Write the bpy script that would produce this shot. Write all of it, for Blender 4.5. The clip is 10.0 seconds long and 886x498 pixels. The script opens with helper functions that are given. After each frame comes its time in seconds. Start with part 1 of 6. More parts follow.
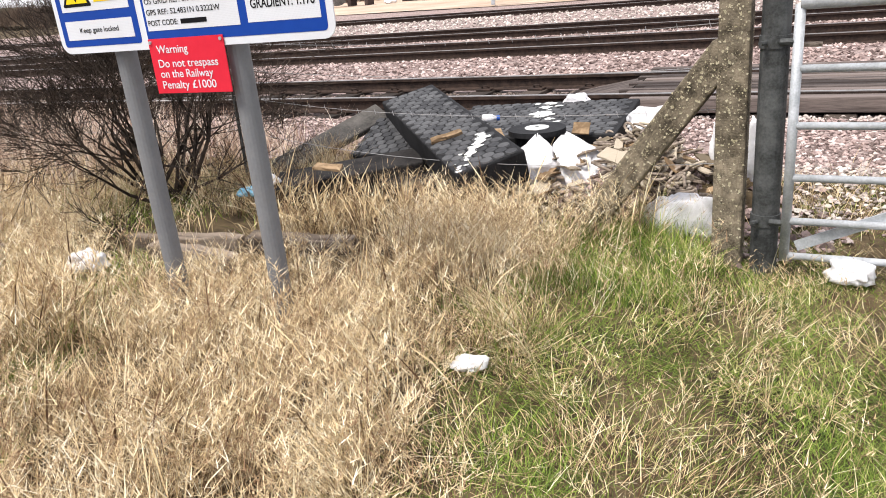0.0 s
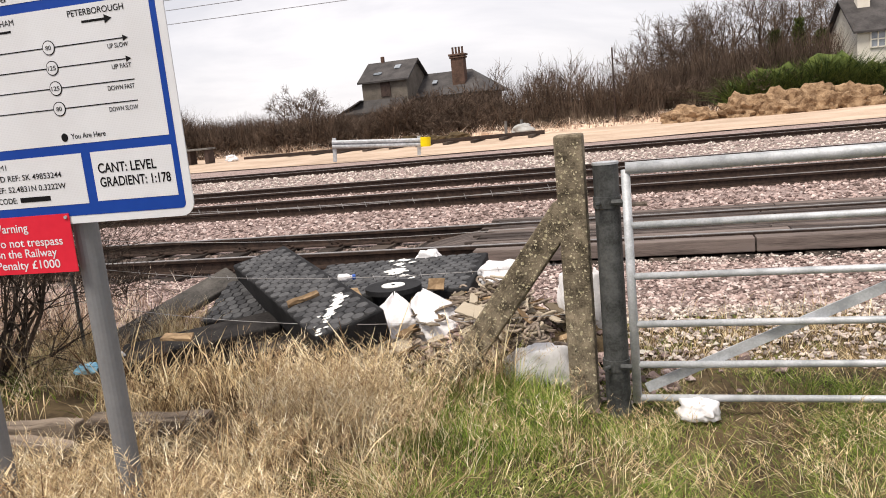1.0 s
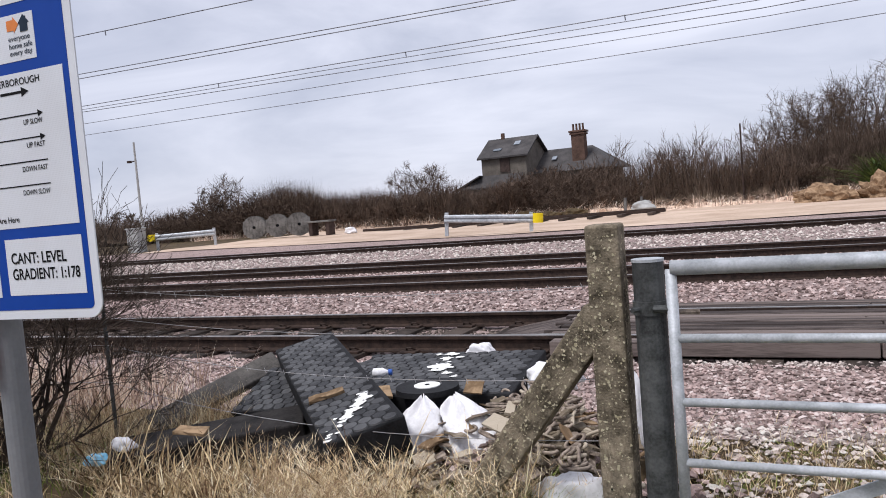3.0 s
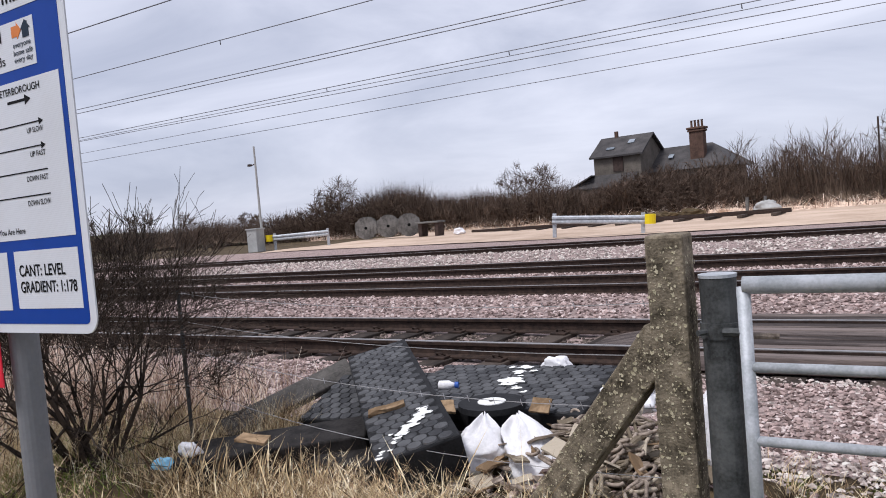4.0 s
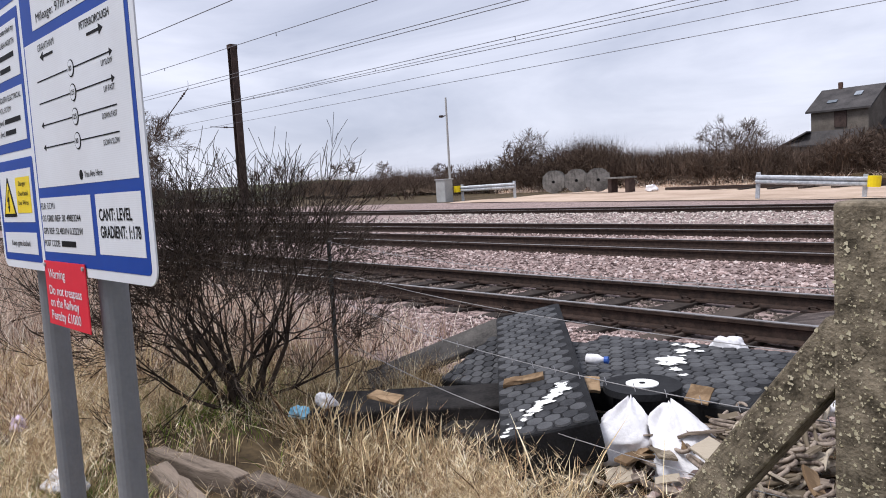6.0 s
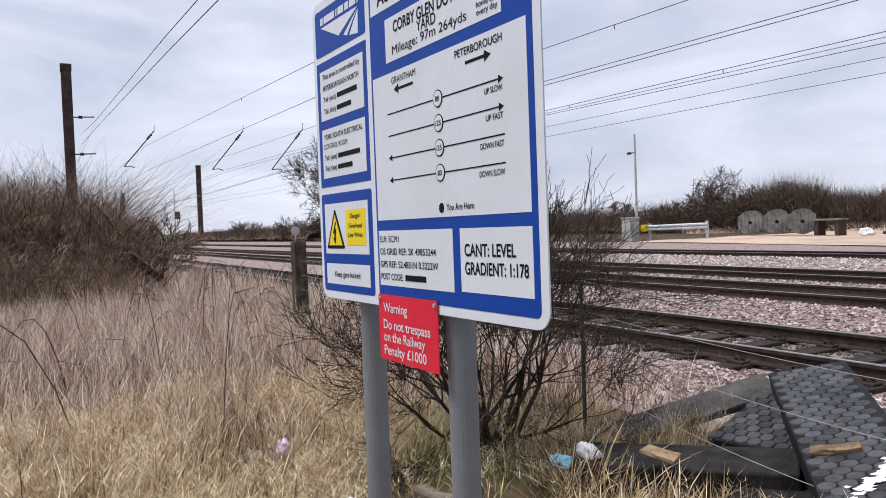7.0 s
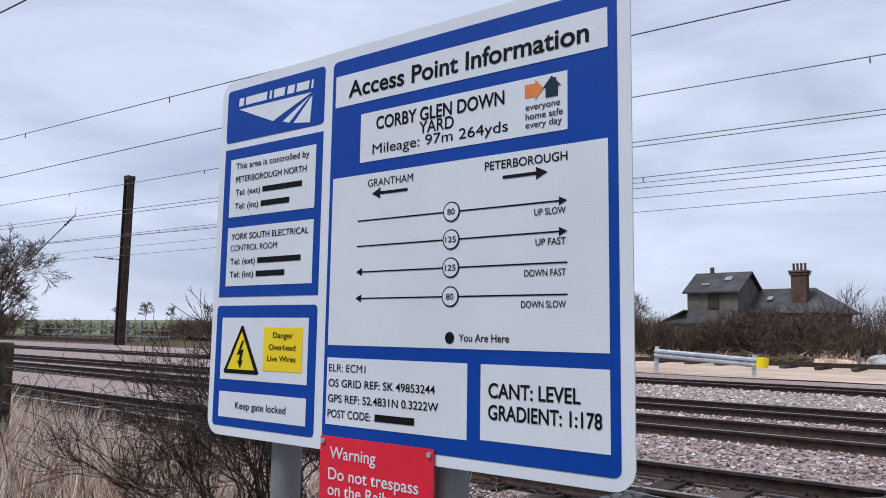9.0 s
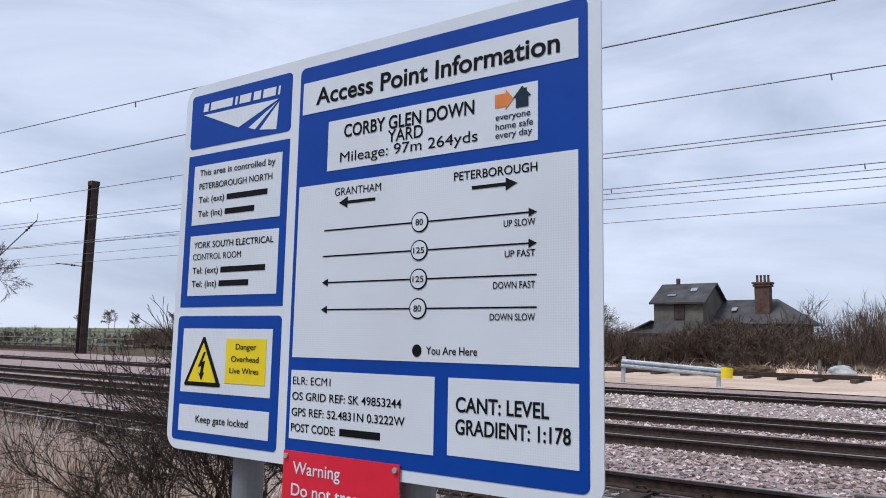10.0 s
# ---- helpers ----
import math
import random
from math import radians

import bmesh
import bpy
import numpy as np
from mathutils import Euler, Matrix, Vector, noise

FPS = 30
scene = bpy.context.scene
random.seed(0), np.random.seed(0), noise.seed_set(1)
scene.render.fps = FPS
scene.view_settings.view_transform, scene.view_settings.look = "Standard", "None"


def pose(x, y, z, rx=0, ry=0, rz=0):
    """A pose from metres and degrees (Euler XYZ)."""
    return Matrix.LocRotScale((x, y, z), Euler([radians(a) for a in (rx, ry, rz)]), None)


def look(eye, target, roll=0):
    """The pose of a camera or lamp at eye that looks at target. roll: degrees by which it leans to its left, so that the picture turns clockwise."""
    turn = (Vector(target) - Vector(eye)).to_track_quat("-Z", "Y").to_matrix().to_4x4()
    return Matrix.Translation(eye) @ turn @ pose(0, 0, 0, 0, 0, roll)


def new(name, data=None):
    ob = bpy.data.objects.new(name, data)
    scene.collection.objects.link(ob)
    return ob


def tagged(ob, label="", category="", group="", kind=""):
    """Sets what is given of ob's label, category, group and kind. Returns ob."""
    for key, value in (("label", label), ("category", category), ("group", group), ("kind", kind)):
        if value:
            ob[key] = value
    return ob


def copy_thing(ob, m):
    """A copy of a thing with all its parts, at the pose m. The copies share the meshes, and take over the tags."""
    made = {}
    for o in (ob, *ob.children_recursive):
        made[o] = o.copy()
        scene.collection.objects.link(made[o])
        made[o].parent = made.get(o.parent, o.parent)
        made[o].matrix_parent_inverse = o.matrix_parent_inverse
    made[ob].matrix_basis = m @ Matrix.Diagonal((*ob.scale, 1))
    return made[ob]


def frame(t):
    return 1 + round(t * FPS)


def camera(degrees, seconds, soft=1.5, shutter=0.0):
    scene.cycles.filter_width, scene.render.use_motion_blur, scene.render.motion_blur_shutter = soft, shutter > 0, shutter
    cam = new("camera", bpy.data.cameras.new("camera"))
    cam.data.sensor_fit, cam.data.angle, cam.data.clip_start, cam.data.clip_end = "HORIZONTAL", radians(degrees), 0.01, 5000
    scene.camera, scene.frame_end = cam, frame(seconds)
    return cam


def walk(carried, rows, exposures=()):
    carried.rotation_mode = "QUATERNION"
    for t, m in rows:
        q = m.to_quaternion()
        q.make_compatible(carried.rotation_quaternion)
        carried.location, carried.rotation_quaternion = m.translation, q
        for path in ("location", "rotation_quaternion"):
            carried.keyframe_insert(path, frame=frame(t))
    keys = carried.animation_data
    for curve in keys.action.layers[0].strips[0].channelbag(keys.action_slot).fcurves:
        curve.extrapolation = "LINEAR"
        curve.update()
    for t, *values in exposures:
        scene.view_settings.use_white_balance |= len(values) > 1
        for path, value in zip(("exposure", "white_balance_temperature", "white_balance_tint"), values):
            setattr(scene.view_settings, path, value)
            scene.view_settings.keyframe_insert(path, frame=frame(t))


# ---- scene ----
cam = camera(61.2, 10.0, soft=0.95)
PATH = [
    (0, (0.019, -0.015, 1.261), (-0.886, 1.634, 0.581), -5.5),
    (0.5, (-0.036, -0.029, 1.316), (-0.694, 1.788, 0.801), -5.2),
    (1, (-0.037, -0.019, 1.327), (-0.576, 1.877, 0.988), -5.6),
    (1.5, (0.131, 0.086, 1.329), (-0.461, 1.982, 1.095), -5.5),
    (2, (0.221, 0.284, 1.33), (-0.415, 2.172, 1.154), -5.0),
    (2.5, (0.197, 0.437, 1.328), (-0.516, 2.301, 1.189), -4.8),
    (4, (0.354, 0.927, 1.333), (-0.742, 2.597, 1.243), -4.9),
    (4.5, (0.314, 1.021, 1.335), (-0.882, 2.621, 1.246), -4.8),
    (5, (0.374, 1.095, 1.338), (-0.911, 2.625, 1.234), -4.2),
    (5.2, (0.405, 1.149, 1.323), (-0.918, 2.644, 1.217), -4.5),
    (6.3, (0.2, 1.374, 1.306), (-1.398, 2.555, 1.086), -2.5),
    (6.5, (0.123, 1.295, 1.294), (-1.564, 2.348, 1.083), -2.4),
    (7, (-0.147, 1.061, 1.338), (-1.895, 2.032, 1.279), -2.1),
    (7.5, (-0.454, 0.903, 1.35), (-2.129, 1.992, 1.424), -0.4),
    (8, (-0.675, 0.797, 1.383), (-2.163, 2.126, 1.522), 0.1),
    (8.5, (-0.822, 0.724, 1.413), (-2.139, 2.217, 1.595), 0.7),
    (9, (-0.81, 0.695, 1.396), (-2.042, 2.254, 1.619), 0.9),
    (9.5, (-0.818, 0.717, 1.403), (-2.013, 2.302, 1.65), 1.1),
    (10, (-0.824, 0.718, 1.403), (-1.99, 2.324, 1.652), 1.1),
]
walk(cam, [(t, look(eye, target, roll)) for t, eye, target, roll in PATH],
     [(0.0, 0.72, 6600, 10), (0.5, 0.55, 6800, 10), (1.0, 0.38, 7050, 11), (1.5, 0.26, 6900, 11), (2.5, 0.08, 6250, 12), (4.5, 0.0, 6050, 13), (5.2, 0.0, 6000, 13), (6.5, 0.18, 6150, 12), (7.0, 0.12, 6100, 11), (7.5, 0.02, 5800, 10), (8.0, -0.04, 5700, 9), (10.0, -0.05, 5700, 9)])


# ---------------------------------------------------------------- light
world = bpy.data.worlds.new("sky")
scene.world = world
world.use_nodes = True
wn, wl = world.node_tree.nodes, world.node_tree.links
wn.clear()
SUN_UP, SUN_TURN = 62.0, 205.0
w_out = wn.new("ShaderNodeOutputWorld")
w_bg = wn.new("ShaderNodeBackground")
w_sky = wn.new("ShaderNodeTexSky")
w_sky.sky_type, w_sky.sun_disc = "NISHITA", False
w_sky.sun_elevation, w_sky.sun_rotation = radians(SUN_UP), radians(SUN_TURN)
w_co = wn.new("ShaderNodeTexCoord")
w_map = wn.new("ShaderNodeMapping")
w_map.inputs["Scale"].default_value = (1.0, 1.0, 3.6)
w_n1 = wn.new("ShaderNodeTexNoise")
w_n1.inputs["Scale"].default_value, w_n1.inputs["Detail"].default_value, w_n1.inputs["Roughness"].default_value = 2.3, 6.0, 0.55
w_n1.inputs["Distortion"].default_value = 0.5
w_ramp = wn.new("ShaderNodeValToRGB")
w_ramp.color_ramp.elements[0].position, w_ramp.color_ramp.elements[0].color = 0.30, (0.47, 0.49, 0.57, 1)
w_ramp.color_ramp.elements[1].position, w_ramp.color_ramp.elements[1].color = 0.66, (0.80, 0.80, 0.86, 1)
w_scale = wn.new("ShaderNodeMix")
w_scale.data_type, w_scale.blend_type = "RGBA", "ADD"
w_scale.inputs["Factor"].default_value = 0.012
wl.new(w_co.outputs["Generated"], w_map.inputs["Vector"])
wl.new(w_map.outputs["Vector"], w_n1.inputs["Vector"])
wl.new(w_n1.outputs["Fac"], w_ramp.inputs["Fac"])
wl.new(w_ramp.outputs["Color"], w_scale.inputs["A"])
wl.new(w_sky.outputs["Color"], w_scale.inputs["B"])
wl.new(w_scale.outputs["Result"], w_bg.inputs["Color"])
w_bg.inputs["Strength"].default_value = 1.0
wl.new(w_bg.outputs["Background"], w_out.inputs["Surface"])
sun = new("sun", bpy.data.lights.new("sun", "SUN"))
sun.data.energy, sun.data.angle, sun.data.color = 3.0, radians(16), (1.0, 0.96, 0.9)
sun.matrix_world = look((20 * math.sin(radians(SUN_TURN)), 20 * math.cos(radians(SUN_TURN)), 20 * math.tan(radians(SUN_UP))), (0, 0, 0))


# ---------------------------------------------------------------- materials
def mat(name, a, b, scale=8.0, rough=0.8, metal=0.0, bump=0.0, fine=60.0, spread=(0.35, 0.65), island=0.0, objrand=0.0, third=None, stain=0.0, spec=0.15, stretch=None):
    m = bpy.data.materials.new(name)
    m.use_nodes = True
    n, l = m.node_tree.nodes, m.node_tree.links
    bs = n["Principled BSDF"]
    bs.inputs["Roughness"].default_value, bs.inputs["Metallic"].default_value = rough, metal
    bs.inputs["Specular IOR Level"].default_value = spec
    co = n.new("ShaderNodeTexCoord")
    src = co.outputs["Object"]
    if stretch:
        mp = n.new("ShaderNodeMapping")
        mp.inputs["Scale"].default_value = stretch
        l.new(src, mp.inputs["Vector"])
        src = mp.outputs["Vector"]
    n1 = n.new("ShaderNodeTexNoise")
    n1.inputs["Scale"].default_value, n1.inputs["Detail"].default_value, n1.inputs["Roughness"].default_value = scale, 6, 0.62
    n2 = n.new("ShaderNodeTexNoise")
    n2.inputs["Scale"].default_value, n2.inputs["Detail"].default_value = fine, 3
    l.new(src, n1.inputs["Vector"]), l.new(src, n2.inputs["Vector"])
    add = n.new("ShaderNodeMath")
    add.operation = "MULTIPLY_ADD"
    l.new(n2.outputs["Fac"], add.inputs[0])
    add.inputs[1].default_value = 0.35
    l.new(n1.outputs["Fac"], add.inputs[2])
    val = add.outputs[0]
    if island or objrand:
        if island:
            g = n.new("ShaderNodeNewGeometry")
            r = g.outputs["Random Per Island"]
        else:
            g = n.new("ShaderNodeObjectInfo")
            r = g.outputs["Random"]
        ad = n.new("ShaderNodeMath")
        ad.operation = "MULTIPLY_ADD"
        l.new(r, ad.inputs[0])
        ad.inputs[1].default_value = island or objrand
        l.new(val, ad.inputs[2])
        sb = n.new("ShaderNodeMath")
        sb.operation = "SUBTRACT"
        l.new(ad.outputs[0], sb.inputs[0])
        sb.inputs[1].default_value = 0.5 * (island or objrand)
        val = sb.outputs[0]
    ramp = n.new("ShaderNodeValToRGB")
    e = ramp.color_ramp.elements
    e[0].position, e[0].color = spread[0] + 0.17, (*a, 1)
    e[1].position, e[1].color = spread[1] + 0.17, (*b, 1)
    if third:
        x = ramp.color_ramp.elements.new(min(0.99, spread[1] + 0.33))
        x.color = (*third, 1)
    l.new(val, ramp.inputs["Fac"])
    col = ramp.outputs["Color"]
    if stain:
        n3 = n.new("ShaderNodeTexNoise")
        n3.inputs["Scale"].default_value, n3.inputs["Detail"].default_value = scale * 0.23, 5
        l.new(src, n3.inputs["Vector"])
        rp = n.new("ShaderNodeMapRange")
        rp.inputs["From Min"].default_value, rp.inputs["From Max"].default_value = 0.35, 0.7
        rp.inputs["To Min"].default_value, rp.inputs["To Max"].default_value = 1.0, 1.0 - stain
        l.new(n3.outputs["Fac"], rp.inputs["Value"])
        mx = n.new("ShaderNodeMix")
        mx.data_type, mx.blend_type = "RGBA", "MULTIPLY"
        mx.inputs["Factor"].default_value = 1.0
        l.new(col, mx.inputs["A"]), l.new(rp.outputs["Result"], mx.inputs["B"])
        col = mx.outputs["Result"]
    l.new(col, bs.inputs["Base Color"])
    if bump:
        bp = n.new("ShaderNodeBump")
        bp.inputs["Strength"].default_value, bp.inputs["Distance"].default_value = min(1.0, bump), 0.01 * max(1.0, bump)
        l.new(add.outputs[0], bp.inputs["Height"])
        l.new(bp.outputs["Normal"], bs.inputs["Normal"])
    return m


# Brown soil, darkened to deepen the shade between grass blades
M_SOIL = mat("soil", (0.035, 0.025, 0.016), (0.145, 0.105, 0.058), 2.5, 0.95, bump=0.8, fine=30, stain=0.3)
M_FIELD = mat("field_grass", (0.115, 0.125, 0.065), (0.175, 0.185, 0.095), 0.05, 0.95, fine=0.6)
M_BALLAST = mat("ballast_bed", (0.09, 0.067, 0.060), (0.44, 0.335, 0.31), 22, 0.9, bump=1.0, fine=60, spread=(0.30, 0.62), stain=0.22)
M_STONE = mat("ballast_stone", (0.13, 0.094, 0.085), (0.50, 0.376, 0.347), 14, 0.85, island=0.7, bump=0.3, fine=90, spread=(0.25, 0.75), third=(0.62, 0.53, 0.50))
M_STONE_GREY = mat("grey_stone", (0.20, 0.168, 0.152), (0.68, 0.585, 0.535), 14, 0.85, island=0.7, bump=0.3, fine=90, spread=(0.25, 0.75), third=(0.6, 0.57, 0.52))
M_DIRTY = mat("oily_stone", (0.05, 0.04, 0.034), (0.17, 0.135, 0.115), 14, 0.85, island=0.7, bump=0.3, fine=90, spread=(0.25, 0.75))
M_SAND = mat("sandy_hardcore", (0.44, 0.325, 0.24), (0.62, 0.48, 0.375), 0.35, 0.95, bump=0.5, fine=9, stain=0.2)
M_RAIL = mat("rail_rust", (0.022, 0.016, 0.014), (0.058, 0.038, 0.030), 14, 0.75, bump=0.3, fine=90)
M_RAILTOP = mat("rail_head", (0.30, 0.28, 0.27), (0.46, 0.44, 0.43), 5, 0.38, metal=0.8, fine=120)
M_SLEEPER = mat("sleeper", (0.03, 0.024, 0.021), (0.085, 0.066, 0.055), 5, 0.9, bump=0.6, fine=70, objrand=0.3)
M_DECK = mat("deck_timber", (0.042, 0.033, 0.030), (0.185, 0.150, 0.136), 4, 0.85, bump=0.6, fine=50, objrand=0.35, stretch=(0.25, 4, 4))
M_OLDWOOD = mat("weathered_timber", (0.05, 0.038, 0.03), (0.30, 0.24, 0.19), 3, 0.9, bump=0.7, fine=45, objrand=0.3, stretch=(0.5, 6, 6), stain=0.4)
M_CONC = mat("concrete_lichen", (0.075, 0.062, 0.044), (0.33, 0.275, 0.20), 14, 0.92, bump=0.9, fine=110, stain=0.4)
M_LICHEN = mat("lichen", (0.34, 0.30, 0.19), (0.58, 0.52, 0.38), 40, 0.95, fine=200)
M_GALV = mat("galvanised_steel", (0.38, 0.40, 0.42), (0.62, 0.64, 0.67), 9, 0.62, metal=0.4, bump=0.1, fine=120, stain=0.25)
M_DARKSTEEL = mat("dark_steel", (0.045, 0.047, 0.047), (0.135, 0.14, 0.14), 8, 0.55, metal=0.35, bump=0.15, fine=90, stain=0.3)
M_POST = mat("grey_post_paint", (0.165, 0.17, 0.18), (0.20, 0.205, 0.215), 5, 0.5, fine=90)
M_RUBBER = mat("black_rubber", (0.010, 0.010, 0.011), (0.026, 0.026, 0.028), 7, 0.7, bump=0.2, fine=90, stain=0.2)
# Tread studs: the rubber's sheen is put into a greyer base colour
M_STUD = mat("sheen_rubber", (0.034, 0.034, 0.036), (0.088, 0.088, 0.091), 6, 0.55, bump=0.25, fine=120, island=0.3)
M_SLAB = mat("dusty_rubber", (0.052, 0.048, 0.045), (0.145, 0.134, 0.122), 4, 0.85, bump=0.3, fine=60, stain=0.3)
M_BAG = mat("white_sack", (0.66, 0.65, 0.66), (0.83, 0.82, 0.84), 9, 0.6, bump=0.4, fine=70)
M_PAINT = mat("splashed_white_paint", (0.70, 0.70, 0.66), (0.84, 0.84, 0.82), 20, 0.7, bump=0.3)
M_CARD = mat("wet_cardboard", (0.16, 0.105, 0.06), (0.36, 0.25, 0.15), 9, 0.9, objrand=0.5, fine=60)
M_SCRAP = mat("scrap_boards", (0.15, 0.12, 0.085), (0.42, 0.36, 0.28), 7, 0.9, objrand=0.8, fine=60, bump=0.3)
M_RUSTCHAIN = mat("rusty_steel", (0.11, 0.085, 0.068), (0.36, 0.295, 0.24), 15, 0.75, metal=0.15, bump=0.3)
M_BLUE = mat("sign_blue", (0.003, 0.042, 0.27), (0.005, 0.050, 0.31), 3, 0.5, fine=30, spec=0.2)
M_WHITE = mat("sign_white", (0.64, 0.65, 0.68), (0.70, 0.72, 0.76), 3, 0.5, fine=400, spec=0.2, stain=0.05)
M_RED = mat("sign_red", (0.60, 0.018, 0.04), (0.68, 0.026, 0.05), 3, 0.4, fine=30)
M_YELLOW = mat("sign_yellow", (0.75, 0.56, 0.01), (0.82, 0.62, 0.015), 3, 0.45, fine=30)
_n, _l = M_WHITE.node_tree.nodes, M_WHITE.node_tree.links
_v = _n.new("ShaderNodeTexVoronoi")
_v.inputs["Scale"].default_value, _v.inputs["Randomness"].default_value = 190.0, 0.12
_c = _n.new("ShaderNodeTexCoord")
_l.new(_c.outputs["Object"], _v.inputs["Vector"])
_r = _n.new("ShaderNodeMapRange")
_r.inputs["From Min"].default_value, _r.inputs["From Max"].default_value = 0.1, 0.45
_r.inputs["To Min"].default_value, _r.inputs["To Max"].default_value = 0.90, 1.0
_l.new(_v.outputs["Distance"], _r.inputs["Value"])
_m = _n.new("ShaderNodeMix")
_m.data_type, _m.blend_type = "RGBA", "MULTIPLY"
_m.inputs["Factor"].default_value = 1.0
_bs = _n["Principled BSDF"]
_l.new(_bs.inputs["Base Color"].links[0].from_socket, _m.inputs["A"])
_l.new(_r.outputs["Result"], _m.inputs["B"])
_l.new(_m.outputs["Result"], _bs.inputs["Base Color"])
M_BLACK = mat("print_black", (0.006, 0.006, 0.007), (0.010, 0.010, 0.011), 5, 0.6, spec=0.08)
M_NAVY = mat("print_navy", (0.012, 0.02, 0.04), (0.016, 0.03, 0.05), 5, 0.5)
M_ORANGE = mat("print_orange", (0.62, 0.19, 0.05), (0.68, 0.22, 0.06), 5, 0.5)
# Straw tones; the darkest end also paints shadow into the tufts
M_STRAW = mat("dry_straw", (0.10, 0.055, 0.030), (0.72, 0.55, 0.32), 5.5, 0.85, island=0.55, spread=(0.27, 0.62), third=(0.88, 0.79, 0.56))
M_PLUME = mat("dead_grass_heads", (0.24, 0.145, 0.085), (0.80, 0.64, 0.39), 5, 0.85, island=0.45, spread=(0.30, 0.60), third=(0.92, 0.84, 0.66))
M_REED = mat("dry_reed", (0.20, 0.125, 0.090), (0.82, 0.63, 0.49), 2.5, 0.85, island=0.8, spread=(0.28, 0.66), third=(0.92, 0.83, 0.71))
M_GREEN = mat("green_grass", (0.055, 0.095, 0.018), (0.27, 0.36, 0.066), 3, 0.8, island=0.65, spread=(0.2, 0.75), third=(0.55, 0.50, 0.22))
M_TWIG = mat("bush_bark", (0.02, 0.015, 0.012), (0.075, 0.057, 0.045), 10, 0.9, island=0.4, fine=40)
M_SCRUB = mat("scrub_twigs", (0.04, 0.027, 0.021), (0.17, 0.122, 0.092), 1.2, 0.95, island=0.6, fine=8, spread=(0.2, 0.8))
M_SCRUBMASS = mat("scrub_mass", (0.045, 0.032, 0.024), (0.155, 0.112, 0.08), 1.0, 0.95, bump=1.0, fine=9)
M_EVERGREEN = mat("evergreen_leaf", (0.03, 0.05, 0.014), (0.11, 0.14, 0.035), 1.5, 0.8, island=0.6, fine=10)
M_BRAMBLE = mat("bramble_leaf", (0.06, 0.040, 0.028), (0.27, 0.185, 0.13), 1.5, 0.85, island=0.8, fine=10)
M_WOODCHIP = mat("woodchip", (0.12, 0.07, 0.04), (0.36, 0.245, 0.15), 3, 0.95, bump=1.0, fine=14)
M_WALL = mat("house_render", (0.115, 0.10, 0.085), (0.20, 0.175, 0.15), 1.0, 0.9, fine=9, stain=0.3)
M_SLATE = mat("roof_slate", (0.045, 0.042, 0.042), (0.092, 0.085, 0.084), 1.2, 0.7, fine=12, stain=0.3)
M_BRICK = mat("chimney_brick", (0.07, 0.045, 0.035), (0.14, 0.085, 0.065), 2, 0.9, fine=14)
M_GLASS = mat("window_glass", (0.10, 0.12, 0.14), (0.30, 0.33, 0.37), 1, 0.1, spec=0.6)
M_CREAM = mat("cream_render", (0.62, 0.58, 0.50), (0.74, 0.71, 0.64), 1, 0.9)
M_MAST = mat("mast_steel", (0.035, 0.025, 0.022), (0.075, 0.052, 0.045), 3, 0.8, fine=20)
M_WIRE = mat("overhead_wire", (0.10, 0.10, 0.11), (0.17, 0.17, 0.18), 3, 0.5, metal=0.3)
M_FWIRE = mat("fence_wire", (0.34, 0.33, 0.33), (0.52, 0.51, 0.52), 20, 0.5, metal=0.5)
M_BROWNPOST = mat("mossy_post", (0.03, 0.024, 0.018), (0.11, 0.09, 0.065), 9, 0.95, bump=0.7, fine=60)
M_BLUEPLASTIC = mat("blue_plastic", (0.16, 0.42, 0.62), (0.32, 0.58, 0.74), 12, 0.4)
M_REEL = mat("weathered_reel", (0.10, 0.095, 0.09), (0.24, 0.23, 0.215), 2, 0.9, fine=14)
M_CABINET = mat("cabinet_grey", (0.33, 0.33, 0.32), (0.43, 0.43, 0.42), 2, 0.7, fine=14)
M_LILAC = mat("lilac_film", (0.52, 0.40, 0.58), (0.72, 0.62, 0.76), 12, 0.5)
M_PINKBRICK = mat("red_brick_bit", (0.33, 0.17, 0.11), (0.46, 0.27, 0.19), 12, 0.9, bump=0.4)


# ---------------------------------------------------------------- mesh helpers
def part(name, bm, material, parent=None, label="", smooth=False):
    me = bpy.data.meshes.new(name)
    bm.to_mesh(me)
    bm.free()
    if smooth:
        me.polygons.foreach_set("use_smooth", [True] * len(me.polygons))
    me.materials.append(material)
    ob = new(name, me)
    ob.parent = parent
    if label:
        ob["label"] = label
    return ob


def thing(name, at, label, category, group="", kind="", turn=0.0):
    ob = new(name)
    ob.matrix_world = pose(*at, 0, 0, turn)
    return tagged(ob, label, category, group, kind)


def bulk(name, verts, faces, material, parent=None, smooth=False):
    """A mesh from numpy arrays; faces of one size."""
    me = bpy.data.meshes.new(name)
    v = np.asarray(verts, np.float32)
    f = np.asarray(faces, np.int32)
    me.vertices.add(len(v))
    me.vertices.foreach_set("co", v.ravel())
    k = f.shape[1]
    me.loops.add(f.size)
    me.loops.foreach_set("vertex_index", f.ravel())
    me.polygons.add(len(f))
    me.polygons.foreach_set("loop_start", np.arange(0, f.size, k, dtype=np.int32))
    me.polygons.foreach_set("use_smooth", np.full(len(f), smooth))
    me.update(calc_edges=True)
    me.validate()
    me.materials.append(material)
    ob = new(name, me)
    ob.parent = parent
    return ob


